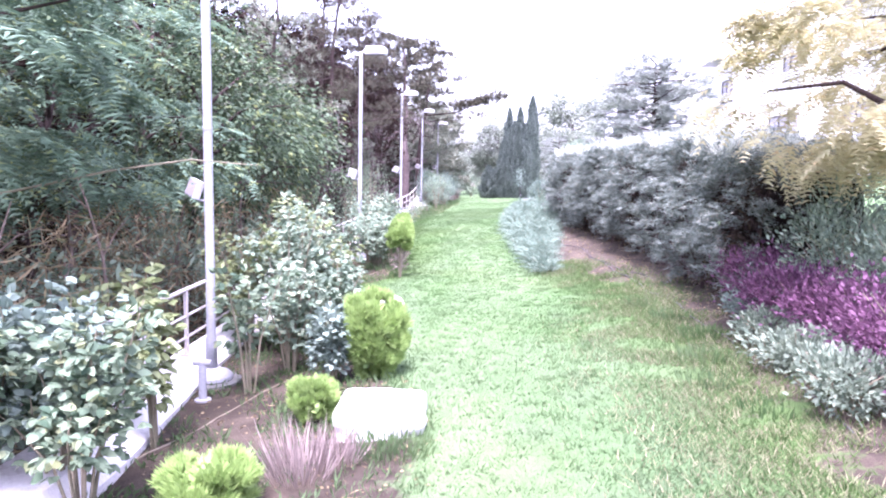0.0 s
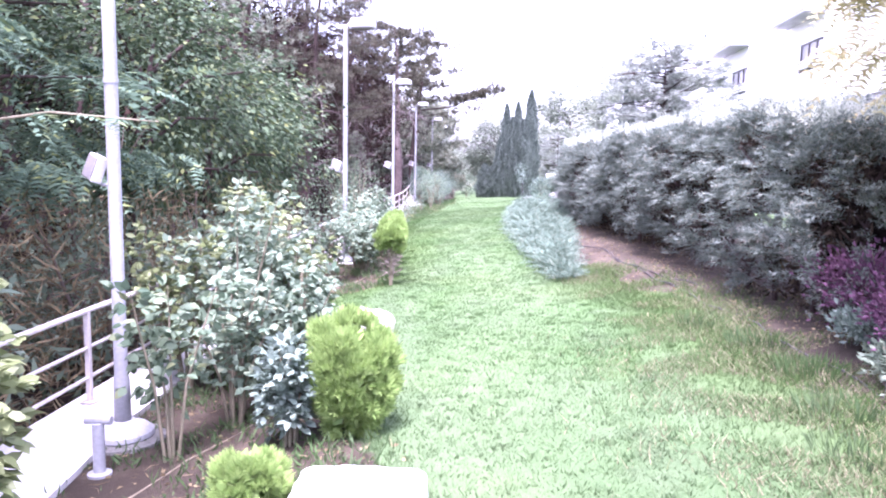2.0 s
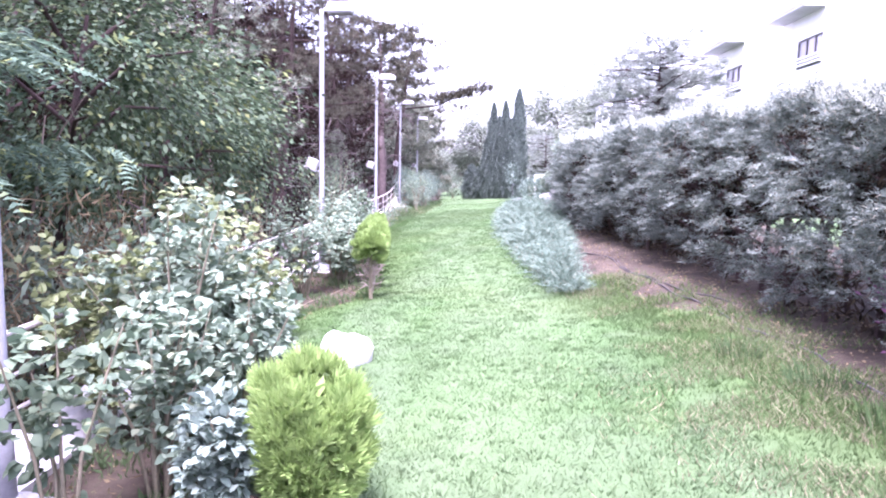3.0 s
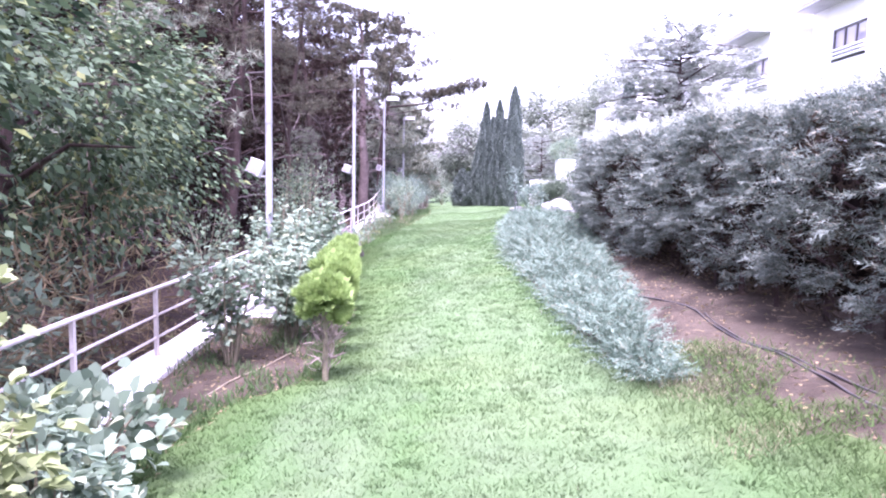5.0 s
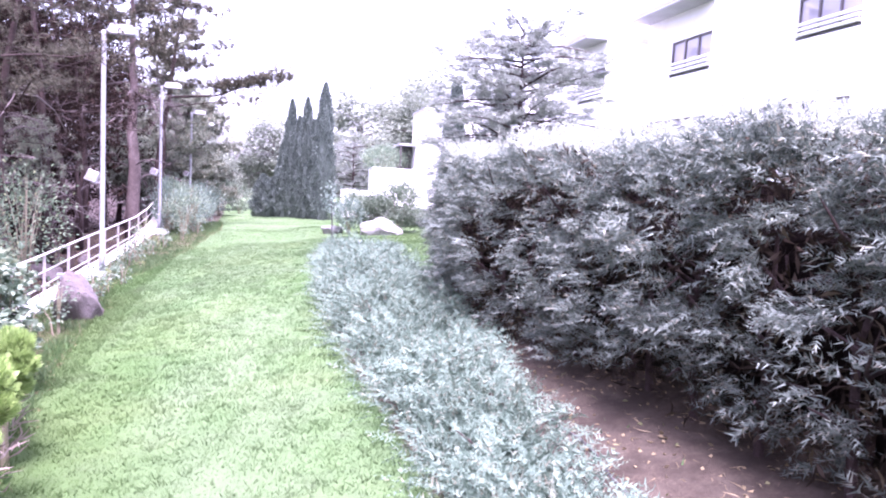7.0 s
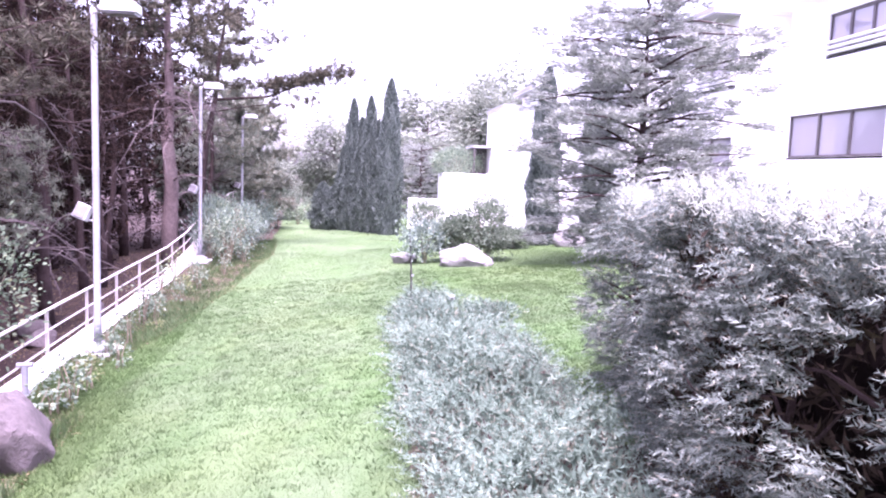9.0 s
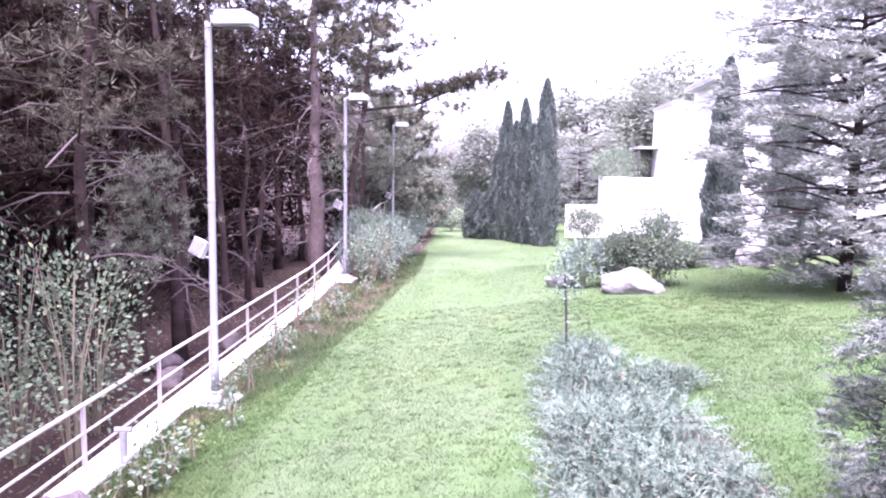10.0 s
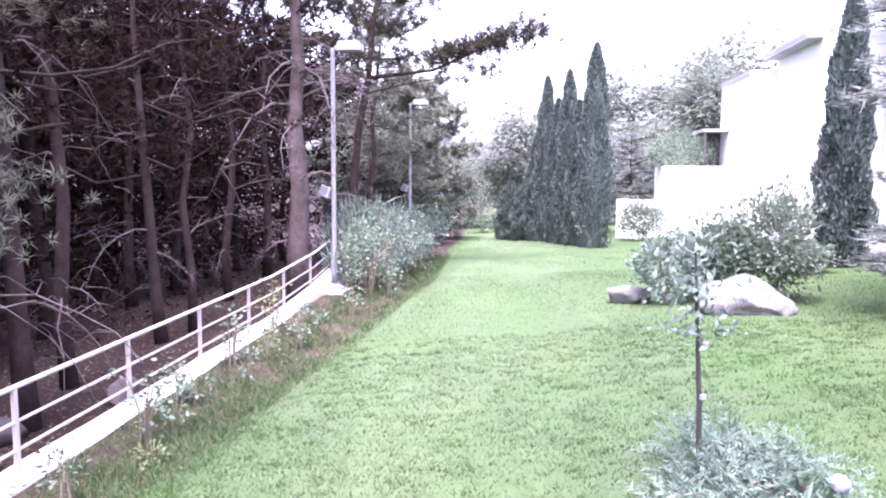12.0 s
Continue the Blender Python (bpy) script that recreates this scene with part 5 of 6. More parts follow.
for k, (x, y) in enumerate(((7.55, -18.6), (7.7, -17.6), (7.4, -19.3), (7.6, -16.6), (7.3, -15.6), (7.75, -20.2))):
    tuft(x, y, 170, 0.2 - 0.015 * k, 0.32, M_grass, 10 + k, "grass_tuft", "tall tuft of rough grass at the lawn's edge", "grass")

# shrubs behind the boulders
for k, (x, y, h, w, m_) in enumerate(((6.3, 13.9, 1.2, 0.5, M_bluegreen), (7.2, 14.4, 1.4, 0.65, M_shrub), (8.2, 14.1, 1.8, 0.7, M_shrub), (9.9, 18.3, 0.7, 0.6, M_shrub), (9.2, 18.6, 0.7, 0.6, M_shrub))):
    bush("round_shrub", (x, y, gz(x, y)), (w, w, h), 3200 if m_ is M_shrub else 1100, m_, 220 + k, "dense dark green rounded shrub on the lawn", "bush", "shrubs on the lawn", (0.1, 0.06), 9, None, False, 70, 0.3, 0.3)
# barberry and green shrubs before the hedge
for k, (x, y, h, w) in enumerate(((8.8, -16.5, 0.85, 0.55), (8.65, -17.9, 0.8, 0.55), (8.9, -18.8, 0.85, 0.65), (8.95, -20.0, 0.95, 0.65), (8.9, -21.1, 1.0, 0.6))):
    bush("barberry_bush", (x, y, gz(x, y)), (w, w, h), 4200, M_purple, 240 + k, "deep purple barberry bush by the hedge", "bush", "barberry bushes", (0.055, 0.03), 14, None, False, 80, 0.5, 0.3)
for k, (x, y, h, w) in enumerate(((8.45, -17.1, 0.42, 0.35), (8.3, -18.3, 0.42, 0.4), (8.25, -19.3, 0.42, 0.4), (8.2, -20.4, 0.5, 0.45), (9.25, -17.6, 1.5, 0.65), (9.75, -16.2, 1.6, 0.8), (9.5, -18.7, 1.45, 0.65))):
    bush("green_shrub", (x, y, gz(x, y)), (w, w, h), 1500 if k < 4 else 2600, M_bluegreen if k == 0 else M_rose if k > 3 else M_shrub, 250 + k, "pale grey-green spreading shrub before the barberry" if k == 0 else "green leafy shrub at the edge of the lawn", "bush", "shrubs by the barberry", (0.07, 0.032), 10, M_twig if k == 0 else None, False, 50, 0.5, 0.2)


def broadleaf(loc, h, crown, n, mat, seed, label, group="", lean=(0, 0), low=0.45, feather=True, trunk=0.11, leaf=0.06, clumps=46):
    """Tapered trunk, limbs into the clumps, and a loose crown."""
    rng = np.random.default_rng(seed)
    t = thing("tree", loc, label, "tree", group)
    top = Vector((lean[0], lean[1], h * 0.8))
    bend = Vector((lean[0] * 0.3 + 0.15 * math.sin(seed), lean[1] * 0.3, h * 0.4))
    # distant trees also take paler bark for the haze
    bark = M_twig if mat is M_hazed_leaf else M_bark
    part("trunk", Solid().tube([(0, 0, -0.2), bend * 0.5, bend, top], [trunk * 1.25, trunk, trunk * 0.75, trunk * 0.25], 9).mesh("trunk", True), bark, t)
    c = (lean[0], lean[1], h * (low + 1) / 2)
    rad = (crown[0], crown[1], h * (1 - low) / 2)
    for k in range(9):
        a = k * 2.4 + seed
        start = bend.lerp(top, 0.1 * k)
        end = Vector((c[0] + 0.75 * rad[0] * math.cos(a), c[1] + 0.75 * rad[1] * math.sin(a), c[2] + rad[2] * (-0.6 + 0.15 * k)))
        mid = start.lerp(end, 0.5) + Vector((0, 0, 0.25))
        part("limb", Solid().tube([start, mid, end], [trunk * 0.45, trunk * 0.28, 0.012], 6, False).mesh("limb", True), bark, t)
    p, d = clumped(n, clumps, rad, c, rng, 0.35, 0.13 if feather else 0.15, 0.25 if feather else 0.8)
    if feather:
        me = fronds("crown", p, d * np.array([1, 1, 0.3]) + rng.normal(size=(n, 3)) * [0.5, 0.5, 0.15] + np.array([0.1, -0.12, -0.22]), rng, 0.38, 9, leaf, 0.36, 0.35, 0.35, 0.3, 0.12, True)
    else:
        me = leaves("crown", p, d * np.array([1, 1, 0.6]) + np.array([0, 0, -0.45]), rng.uniform(0.7, 1.3, n) * leaf * 1.8, leaf, rng, False, 0.12, d * 0.5 + np.array([0.0, 0.0, 0.8]), 0.5, mat is M_hazed_leaf)
    part("crown", me, mat, t)
    return t


def long_branch(tree, pts, seed):
    """A thin bough with sparse feathered leaves, as part of its tree."""
    rng = np.random.default_rng(seed)
    base = Vector(tree.location)
    local = [Vector(p) - base for p in pts]
    part("limb", Solid().tube(local, [0.02, 0.015, 0.012, 0.009, 0.004], 6, False).mesh("limb", True), M_stem, tree, "long thin greenish bough")
    arr = np.array([tuple(p) for p in local])
    for k in range(30):
        f = rng.uniform(1.2, 3.99)
        i = int(f)
        p = (arr[i] + (arr[i + 1] - arr[i]) * (f - i))[None]
        d = scatter_dirs(1, rng) * [1, 1, 0.4] + [0.3, 0, -0.2]
        part("leaf_spray", fronds("leaf_spray", p, d, rng, 0.24, 6, 0.06, 0.4), M_robinia, tree)


# broad-leaved trees behind the railing
BROAD = [(-0.6, -20.8, 5.6, 1.9, 0), (-1.4, -17.2, 6.2, 2.0, 1), (-0.7, -14.0, 5.6, 1.9, 2), (-1.2, -10.6, 5.2, 1.8, 3), (-2.6, -12.4, 7.6, 2.2, 4), (-3.6, -17.0, 8.0, 2.4, 5), (-1.9, -7.4, 5.0, 1.6, 6), (-3.4, -22.0, 7.5, 2.3, 7)]
for x, y, h, r, k in BROAD:
    if y < -14.5:
        tree = broadleaf((x, y, gz(x, y)), h, (r, r), 900 if k in (5, 7) else 1900, M_robinia, 300 + k, "leafy feather-leaved tree leaning over the railing", "trees behind the railing", (0.7, 0.1), 0.32 if k == 1 else 0.45, True, 0.08, 0.095, 40)
        if k == 0:
            long_branch(tree, [(-0.4, -20.7, 2.6), (0.7, -20.3, 2.55), (1.6, -20.0, 2.78), (2.35, -19.9, 2.9), (2.95, -19.75, 2.86)], 9)
    else:
        broadleaf((x, y, gz(x, y)), h, (r, r), 4600 if k == 4 else 8500, M_darkleaf, 300 + k, "dark leafy broad-leaved tree leaning over the railing", "trees behind the railing", (0.6, 0.1), 0.34, False, 0.09, 0.058, 44)
broadleaf((9.6, -18.1, gz(9.6, -18.1)), 5.4, (1.9, 2.1), 1900, M_gold, 321, "tree with yellowing leaves over the barberry", "", (0, 0), 0.31, True, 0.1, 0.095, 46)
broadleaf((11.2, -15.8, gz(11.2, -15.8)), 6.5, (2.2, 2.0), 2000, M_gold, 322, "tree with yellowing leaves behind the hedge's end", "", (0, 0), 0.3, True, 0.1, 0.085, 44)


# ---- pines ----
def crooked(rng, s0, way, ln, r, sag):
    """A dead branch that bends and droops, with side twigs."""
    pts, q, d = [s0.copy()], s0.copy(), way.normalized()
    for k in range(5):
        d = (d + Vector((rng.normal() * 0.2, rng.normal() * 0.2, rng.normal() * 0.1 - sag))).normalized()
        q = q + d * ln / 5
        pts.append(q.copy())
    s = Solid().tube(pts, [r, r * 0.85, r * 0.7, r * 0.5, r * 0.35, r * 0.15], 5, False)
    for k in range(9):
        c = pts[1 + k % 5]
        e = Vector((rng.normal(), rng.normal(), rng.normal() * 0.6 - 0.2)).normalized() * ln * rng.uniform(0.15, 0.4)
        s.tube([c, c + e * 0.5 + Vector((0, 0, 0.06)), c + e + Vector((0, 0, -0.1 * ln * sag))], [r * 0.4, r * 0.28, r * 0.1], 4, False)
    return s.mesh("branch")


def tuft_points(rng, a, b, tufts, each):
    """Needles that spread from tufts along a limb from a to b."""
    f = rng.uniform(0.25, 1.05, tufts)
    a, b = np.array(a), np.array(b)
    c = a + (b - a) * f[:, None] + rng.normal(size=(tufts, 3)) * np.array([0.34, 0.34, 0.17]) * (0.5 + 0.6 * f[:, None])
    d = scatter_dirs(tufts * each, rng) + np.array([0, 0, 0.25])
    return np.repeat(c, each, 0) + d * 0.03, d


def pine(loc, h, seed, dead=9, n=2600, trunk=0.15, low=0.5, spread=2.4, lean=(0.0, 0.0), thin=True, label="tall pine with bare lower trunk and dead twigs", reach=None, needle=None, bark=None, fat=1.0):
    rng = np.random.default_rng(seed)
    t = thing("pine_tree", loc, label, "tree", "pines behind the railing")
    steps = 7
    axis = [Vector((lean[0] * (k / steps) ** 1.3 + (0.07 * rng.normal() if k else 0), lean[1] * (k / steps) ** 1.3 + (0.07 * rng.normal() if k else 0), -0.3 + (h + 0.3) * k / steps)) for k in range(steps + 1)]
    part("trunk", Solid().tube(axis, [trunk * (1.25 if k == 0 else 1.02 - 0.85 * k / steps) for k in range(steps + 1)], 10).mesh("trunk", True), bark or M_bark, t)

    def at(f):
        z = f * h
        for a, b in zip(axis, axis[1:]):
            if z <= b.z:
                return a.lerp(b, (z - a.z) / (b.z - a.z))
        return axis[-1]

    for k in range(dead):
        a = rng.uniform(0, 2 * PI)
        way = Vector((math.cos(a), math.sin(a), rng.uniform(0.1, 0.7)))
        part("branch", crooked(rng, at(rng.uniform(0.12, low + 0.15)), way, rng.uniform(1.0, 2.8) * (1.35 if trunk > 0.2 else 1.0), 0.034 if trunk > 0.2 else 0.02, rng.uniform(0.12, 0.42)), M_twig, t, "dead grey branch")
    ps, ds = [], []
    limbs = 16
    for k in range(limbs):
        f = low + (1 - low) * (k + 0.5) / limbs
        a = k * 2.4 + seed
        ln = spread * (1.05 - 0.75 * (f - low) / (1 - low)) * rng.uniform(0.75, 1.15)
        s0 = at(f)
        end = s0 + Vector((math.cos(a) * ln, math.sin(a) * ln, 0.15 * ln))
        part("limb", Solid().tube([s0] + [s0.lerp(end, q) + Vector((rng.normal() * 0.12, rng.normal() * 0.12, rng.normal() * 0.14 - 0.12)) for q in (0.3, 0.6, 0.85)] + [end], [0.03, 0.024, 0.018, 0.012, 0.005], 5, False).mesh("limb", True), M_bark, t)
        if thin:
            q, d = tuft_points(rng, s0, end, n // limbs // 15, 22)
        else:
            m = n // limbs
            u = rng.uniform(0.25, 1.05, m)
            q = np.array(s0)[None] + (np.array(end) - np.array(s0))[None] * u[:, None] + rng.normal(size=(m, 3)) * np.array([0.32, 0.32, 0.2]) * (0.5 + u[:, None] * 0.6)
            d = rng.normal(size=(m, 3)) + np.array([math.cos(a), math.sin(a), 0.5]) * 0.6
        ps.append(q)
        ds.append(d)
    if reach:
        s0, end = at(reach[0]), Vector(reach[1])
        part("limb", Solid().tube([s0, s0.lerp(end, 0.4) + Vector((0, 0, -0.35)), s0.lerp(end, 0.75) + Vector((0, 0, -0.1)), end], [0.07, 0.05, 0.03, 0.01], 6, False).mesh("limb", True), M_bark, t, "long limb reaching over the lawn")
        q, d = tuft_points(rng, s0.lerp(end, 0.2), end, 240, 22)
        ps.append(q)
        ds.append(d)
    p, d = np.concatenate(ps), np.concatenate(ds)
    k = len(p)
    size = fat ** 0.6 * rng.uniform(0.08, 0.16, k) if thin else rng.uniform(0.24, 0.5, k)
    part("crown", leaves("crown", p, d, size, fat * rng.uniform(0.012, 0.024, k) if thin else rng.uniform(0.08, 0.16, k), rng, False, 0.03, point=True), needle or M_shade_needle, t)
    return t


# the pines that stand nearest to the railing, one by one
pine((-1.83, 17.9, gz(-1.83, 17.9)), 10.5, 401, 24, 9000, 0.29, 0.66, 3.6, (-0.5, 0.9), True, "large pine with pale bark and broken limbs by the railing", None, M_pine_mid, M_pinkbark, 2.6)
pine((-2.0, 23.0, gz(-2, 23)), 11.0, 402, 8, 9000, 0.17, 0.5, 3.6, (1.2, 0.4), True, "tall pine with one long limb over the lawn", (0.56, (5.6, 0.6, 7.6)), M_pine_mid, None, 2.2)
pine((-2.6, 27.5, gz(-2.6, 27.5)), 9.5, 403, 8, 7000, 0.15, 0.3, 2.8, (0.5, 0.2), needle=M_pine_hazed, fat=2.8)
leaning = pine((-1.9, -1.0, gz(-1.9, -1.0)), 9.8, 404, 6, 20000, 0.14, 0.36, 3.1, (0.8, 0.3), needle=M_pine_mid, fat=0.8)
crossing = pine((-2.4, 5.9, gz(-2.4, 5.9)), 9.6, 405, 8, 18000, 0.13, 0.4, 3.0, (0.7, -0.2), needle=M_pine_mid, fat=0.8)
NEAR = [(-2.1, 8.66, 0.14, -0.7), (-2.85, 10.5, 0.12, -0.3), (-3.05, 13.5, 0.12, -0.6), (-2.85, 14.3, 0.09, -0.4), (-4.0, 18.5, 0.11, 0.3), (-3.7, 4.2, 0.13, 0.2), (-2.6, 1.3, 0.14, 0.3), (-3.4, -3.2, 0.13, 0.2), (-2.3, -5.2, 0.13, 0.3), (-5.2, 11.6, 0.12, -0.3), (-5.0, 7.2, 0.12, 0.3)]
for k, (x, y, r, tilt) in enumerate(NEAR):
    # the pines at the near end take the needles paled for haze
    pine((x, y, gz(x, y)), 9.6 + 1.2 * math.sin(k * 2.2), 410 + k, 5, 5200, r, 0.36, 2.4, (tilt, 0.3 * math.cos(k * 2.3)), needle=M_pine_hazed if y < -2 else None, fat=1.3)
pine((-2.45, 7.9, gz(-2.45, 7.9)), 4.0, 461, 2, 5200, 0.06, 0.5, 0.8, (0.0, 0.1), True, "young pine with soft grey-green needles among the trunks", None, M_pine_hazed, None, 1.0)
LONG = [(leaning, [(0.3, 0.1, 5.0), (0.75, 0.9, 5.15), (0.8, 1.7, 4.7), (0.8, 2.4, 3.8), (0.85, 2.9, 2.9)], "long drooping dead grey branch"),
        (crossing, [(0.25, 0.0, 4.6), (0.6, 0.8, 4.62), (0.75, 1.6, 4.35), (0.8, 2.4, 3.85)], "long arching dead grey branch"),
        (crossing, [(0.25, 0.0, 4.5), (0.6, -0.6, 4.6), (0.8, -1.3, 4.4), (0.8, -2.0, 3.95)], "long arching dead grey branch")]
for owner, line, text in LONG:
    part("branch", Solid().tube(line, [0.028, 0.022, 0.018, 0.012, 0.006][:len(line)], 6, False).mesh("branch", True), M_twig, owner, text)
# soft pines at the far end of the railing, paled by haze in the needle colour
pine((-2.3, 31.5, gz(-2.3, 31.5)), 7.6, 451, 2, 15000, 0.14, 0.16, 2.5, (0.6, 0.2), True, "soft green pine at the far end of the railing, paled by painted haze", None, M_pine_hazed, None, 3.2)
pine((-1.9, 37.0, gz(-1.9, 37.0)), 7.2, 452, 2, 15000, 0.14, 0.16, 2.6, (0.7, 0.0), True, "soft green pine at the far end of the railing, paled by painted haze", None, M_pine_hazed, None, 3.4)
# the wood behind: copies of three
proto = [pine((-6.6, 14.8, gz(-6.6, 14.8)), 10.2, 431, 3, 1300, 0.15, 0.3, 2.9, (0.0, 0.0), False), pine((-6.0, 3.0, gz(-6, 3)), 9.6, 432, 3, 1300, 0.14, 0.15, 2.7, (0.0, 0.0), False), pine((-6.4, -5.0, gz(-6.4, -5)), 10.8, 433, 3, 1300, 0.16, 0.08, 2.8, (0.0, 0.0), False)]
rw = np.random.default_rng(77)
spots = []
for gx in range(5):
    for gy in range(19):
        x, y = -6.0 - gx * 2.6 + rw.uniform(-0.9, 0.9), -26 + gy * 3.2 + rw.uniform(-1.1, 1.1)
        if gx < 1 and any(abs(x - q.location.x) < 1.5 and abs(y - q.location.y) < 1.5 for q in proto):
            continue
        spots.append((x, y))
for k, (x, y) in enumerate(spots):
    copy_thing(proto[k % 3], pose(x, y, gz(x, y), 0, 0, 47 * k))


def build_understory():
    """Scrub deep in the wood, coloured near black as shade, which closes the view between the trunks."""
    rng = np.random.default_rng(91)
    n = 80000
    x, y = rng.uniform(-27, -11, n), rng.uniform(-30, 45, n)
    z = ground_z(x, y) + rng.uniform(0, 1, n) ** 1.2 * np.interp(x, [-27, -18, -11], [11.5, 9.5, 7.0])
    # an added canopy over the wood, there to keep the sky's light out
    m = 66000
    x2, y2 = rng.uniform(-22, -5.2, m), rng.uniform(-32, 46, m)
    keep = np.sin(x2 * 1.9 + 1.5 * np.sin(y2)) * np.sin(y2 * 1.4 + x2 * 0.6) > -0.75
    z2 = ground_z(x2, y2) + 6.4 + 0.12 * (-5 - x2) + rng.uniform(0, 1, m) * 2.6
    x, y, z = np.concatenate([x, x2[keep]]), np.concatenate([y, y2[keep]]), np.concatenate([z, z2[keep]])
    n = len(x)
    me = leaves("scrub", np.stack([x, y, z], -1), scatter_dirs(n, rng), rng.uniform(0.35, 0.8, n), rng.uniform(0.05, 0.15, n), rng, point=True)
    me.materials.append(M_shade_needle)
    tagged(new("scrub", me), "dense evergreen scrub and added canopy, near black to shade the wood", "scrub", kind="stuff")


build_understory()


def build_undergrowth():
    """Low scrub on the litter between the first rows of trunks, near black as shade among the pines."""
    rng = np.random.default_rng(92)
    n = 11000
    x, y = rng.uniform(-12, -4.8, n), rng.uniform(-28, 40, n)
    keep = np.sin(x * 1.3 + 2 * np.sin(y * 0.7)) * np.sin(y * 1.1) > -0.5
    x, y = x[keep], y[keep]
    k = len(x)
    z = ground_z(x, y) + rng.uniform(0, 1, k) ** 1.5 * 2.2
    m = 9500
    y2 = rng.uniform(-23, -8.5, m)
    x2 = np.interp(y2, [-60, -18.2, -10.4, 4.64], [4.4, 1.40, 0.56, -0.505]) - 0.5 - rng.uniform(size=m) * 3.6
    low = np.sin(x2 * 2.1 + 1.3 * np.sin(y2 * 1.7)) * np.sin(y2 * 1.9) > -0.2
    x, y = np.concatenate([x, x2[low]]), np.concatenate([y, y2[low]])
    z = np.concatenate([z, ground_z(x2[low], y2[low]) + rng.uniform(size=int(low.sum())) ** 1.3 * 1.7])
    k = len(x)
    for name, pick, mat, label in (("undergrowth", y > -8, M_shade_needle, "scrubby undergrowth between the pine trunks, near black as shade"), ("leafy_undergrowth", y <= -8, M_rose, "green leafy undergrowth on the bank under the trees")):
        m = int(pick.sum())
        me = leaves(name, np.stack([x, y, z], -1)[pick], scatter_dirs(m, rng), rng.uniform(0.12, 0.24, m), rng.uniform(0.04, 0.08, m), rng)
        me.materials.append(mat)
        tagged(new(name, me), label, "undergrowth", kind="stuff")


build_undergrowth()


def cedar(loc, h, r, seed, layers=17, n=15000, label="broad blue-grey cedar with level layered branches"):
    rng = np.random.default_rng(seed)
    t = thing("cedar_tree", loc, label, "tree")
    part("trunk", Solid().tube([(0, 0, -0.2), (0.05, 0, h * 0.5), (0, 0, h)], [0.15, 0.09, 0.02], 10).mesh("trunk", True), M_bark, t)
    ps, ds = [], []
    arms = layers * 5
    m = n // arms
    for k in range(arms):
        f = 0.04 + 0.94 * (k / arms)
        a = k * 2.399 + rng.uniform(-0.3, 0.3)
        ln = r * min(1.0, 1.25 * math.sqrt(max(0.02, 1 - ((f - 0.42) / 0.62) ** 2))) * rng.uniform(0.65, 1.04) + 0.1
        z = f * h
        rise = rng.uniform(-0.02, 0.42)
        end = Vector((math.cos(a) * ln, math.sin(a) * ln, z + rise * ln - 0.16 * ln * ln / r))
        s0 = Vector((0.02, 0, z))
        if k % 3 < 2:
            part("limb", Solid().tube([s0, s0.lerp(end, 0.5) + Vector((0, 0, 0.12)), end], [0.045, 0.028, 0.006], 5, False).mesh("limb"), M_bark, t)
        pads = 8
        pu, po, pick = rng.uniform(0.12, 1.02, pads), rng.normal(size=pads), rng.integers(0, pads, m)
        pz = rng.normal(size=pads) * 0.5
        u = pu[pick] + rng.normal(size=m) * 0.055
        w = 0.16 * ln * np.maximum(1.1 - u, 0.1) + 0.08
        q = np.array(s0)[None] + (np.array(end) - np.array(s0))[None] * u[:, None]
        off = po[pick] * w * 1.5 + rng.normal(size=m) * 0.09
        q += np.stack([-math.sin(a) * off, math.cos(a) * off, rng.normal(size=m) * 0.05 + (pz - 0.12 * np.abs(po))[pick] * w], -1)
        ps.append(q)
        ds.append(np.array([math.cos(a), math.sin(a), 0.15])[None] + rng.normal(size=(m, 3)) * np.array([0.7, 0.7, 0.25]))
    k = m * arms
    part("crown", leaves("crown", np.concatenate(ps), np.concatenate(ds), rng.uniform(0.1, 0.22, k), rng.uniform(0.025, 0.05, k), rng, point=True), M_cedar, t)


cedar((11.8, 11.7, gz(11.8, 11.7)), 7.0, 3.25, 501, 22, 66000)
for k, (x, y, h, r) in enumerate(((8.4, 40.5, 5.4, 2.0),)):
    cedar((x, y, gz(x, y)), h, r, 510 + k, 12, 14000, "feathery pale conifer beyond the cypress row")

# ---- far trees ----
# distance haze is painted into these trees' pale leaves
far = [broadleaf((2.5, 52.0, gz(2.5, 52)), 8.0, (3.4, 3.2), 6500, M_hazed_leaf, 601, "distant broad-leaved tree beyond the lawn, with haze in its leaf colour", "distant trees", (0, 0), 0.2, False, 0.2, 0.19, 90),
       broadleaf((9.5, 50.0, gz(9.5, 50)), 7.0, (3.8, 3.0), 6500, M_hazed_leaf, 602, "distant broad-leaved tree beyond the lawn, with haze in its leaf colour", "distant trees", (0, 0), 0.15, False, 0.2, 0.19, 90)]
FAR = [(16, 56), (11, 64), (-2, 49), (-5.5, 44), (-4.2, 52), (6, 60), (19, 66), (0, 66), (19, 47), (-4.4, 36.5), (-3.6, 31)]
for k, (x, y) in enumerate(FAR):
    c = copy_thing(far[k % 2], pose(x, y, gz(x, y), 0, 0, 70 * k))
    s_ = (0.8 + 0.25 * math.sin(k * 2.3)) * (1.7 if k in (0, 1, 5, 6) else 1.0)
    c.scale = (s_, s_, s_)
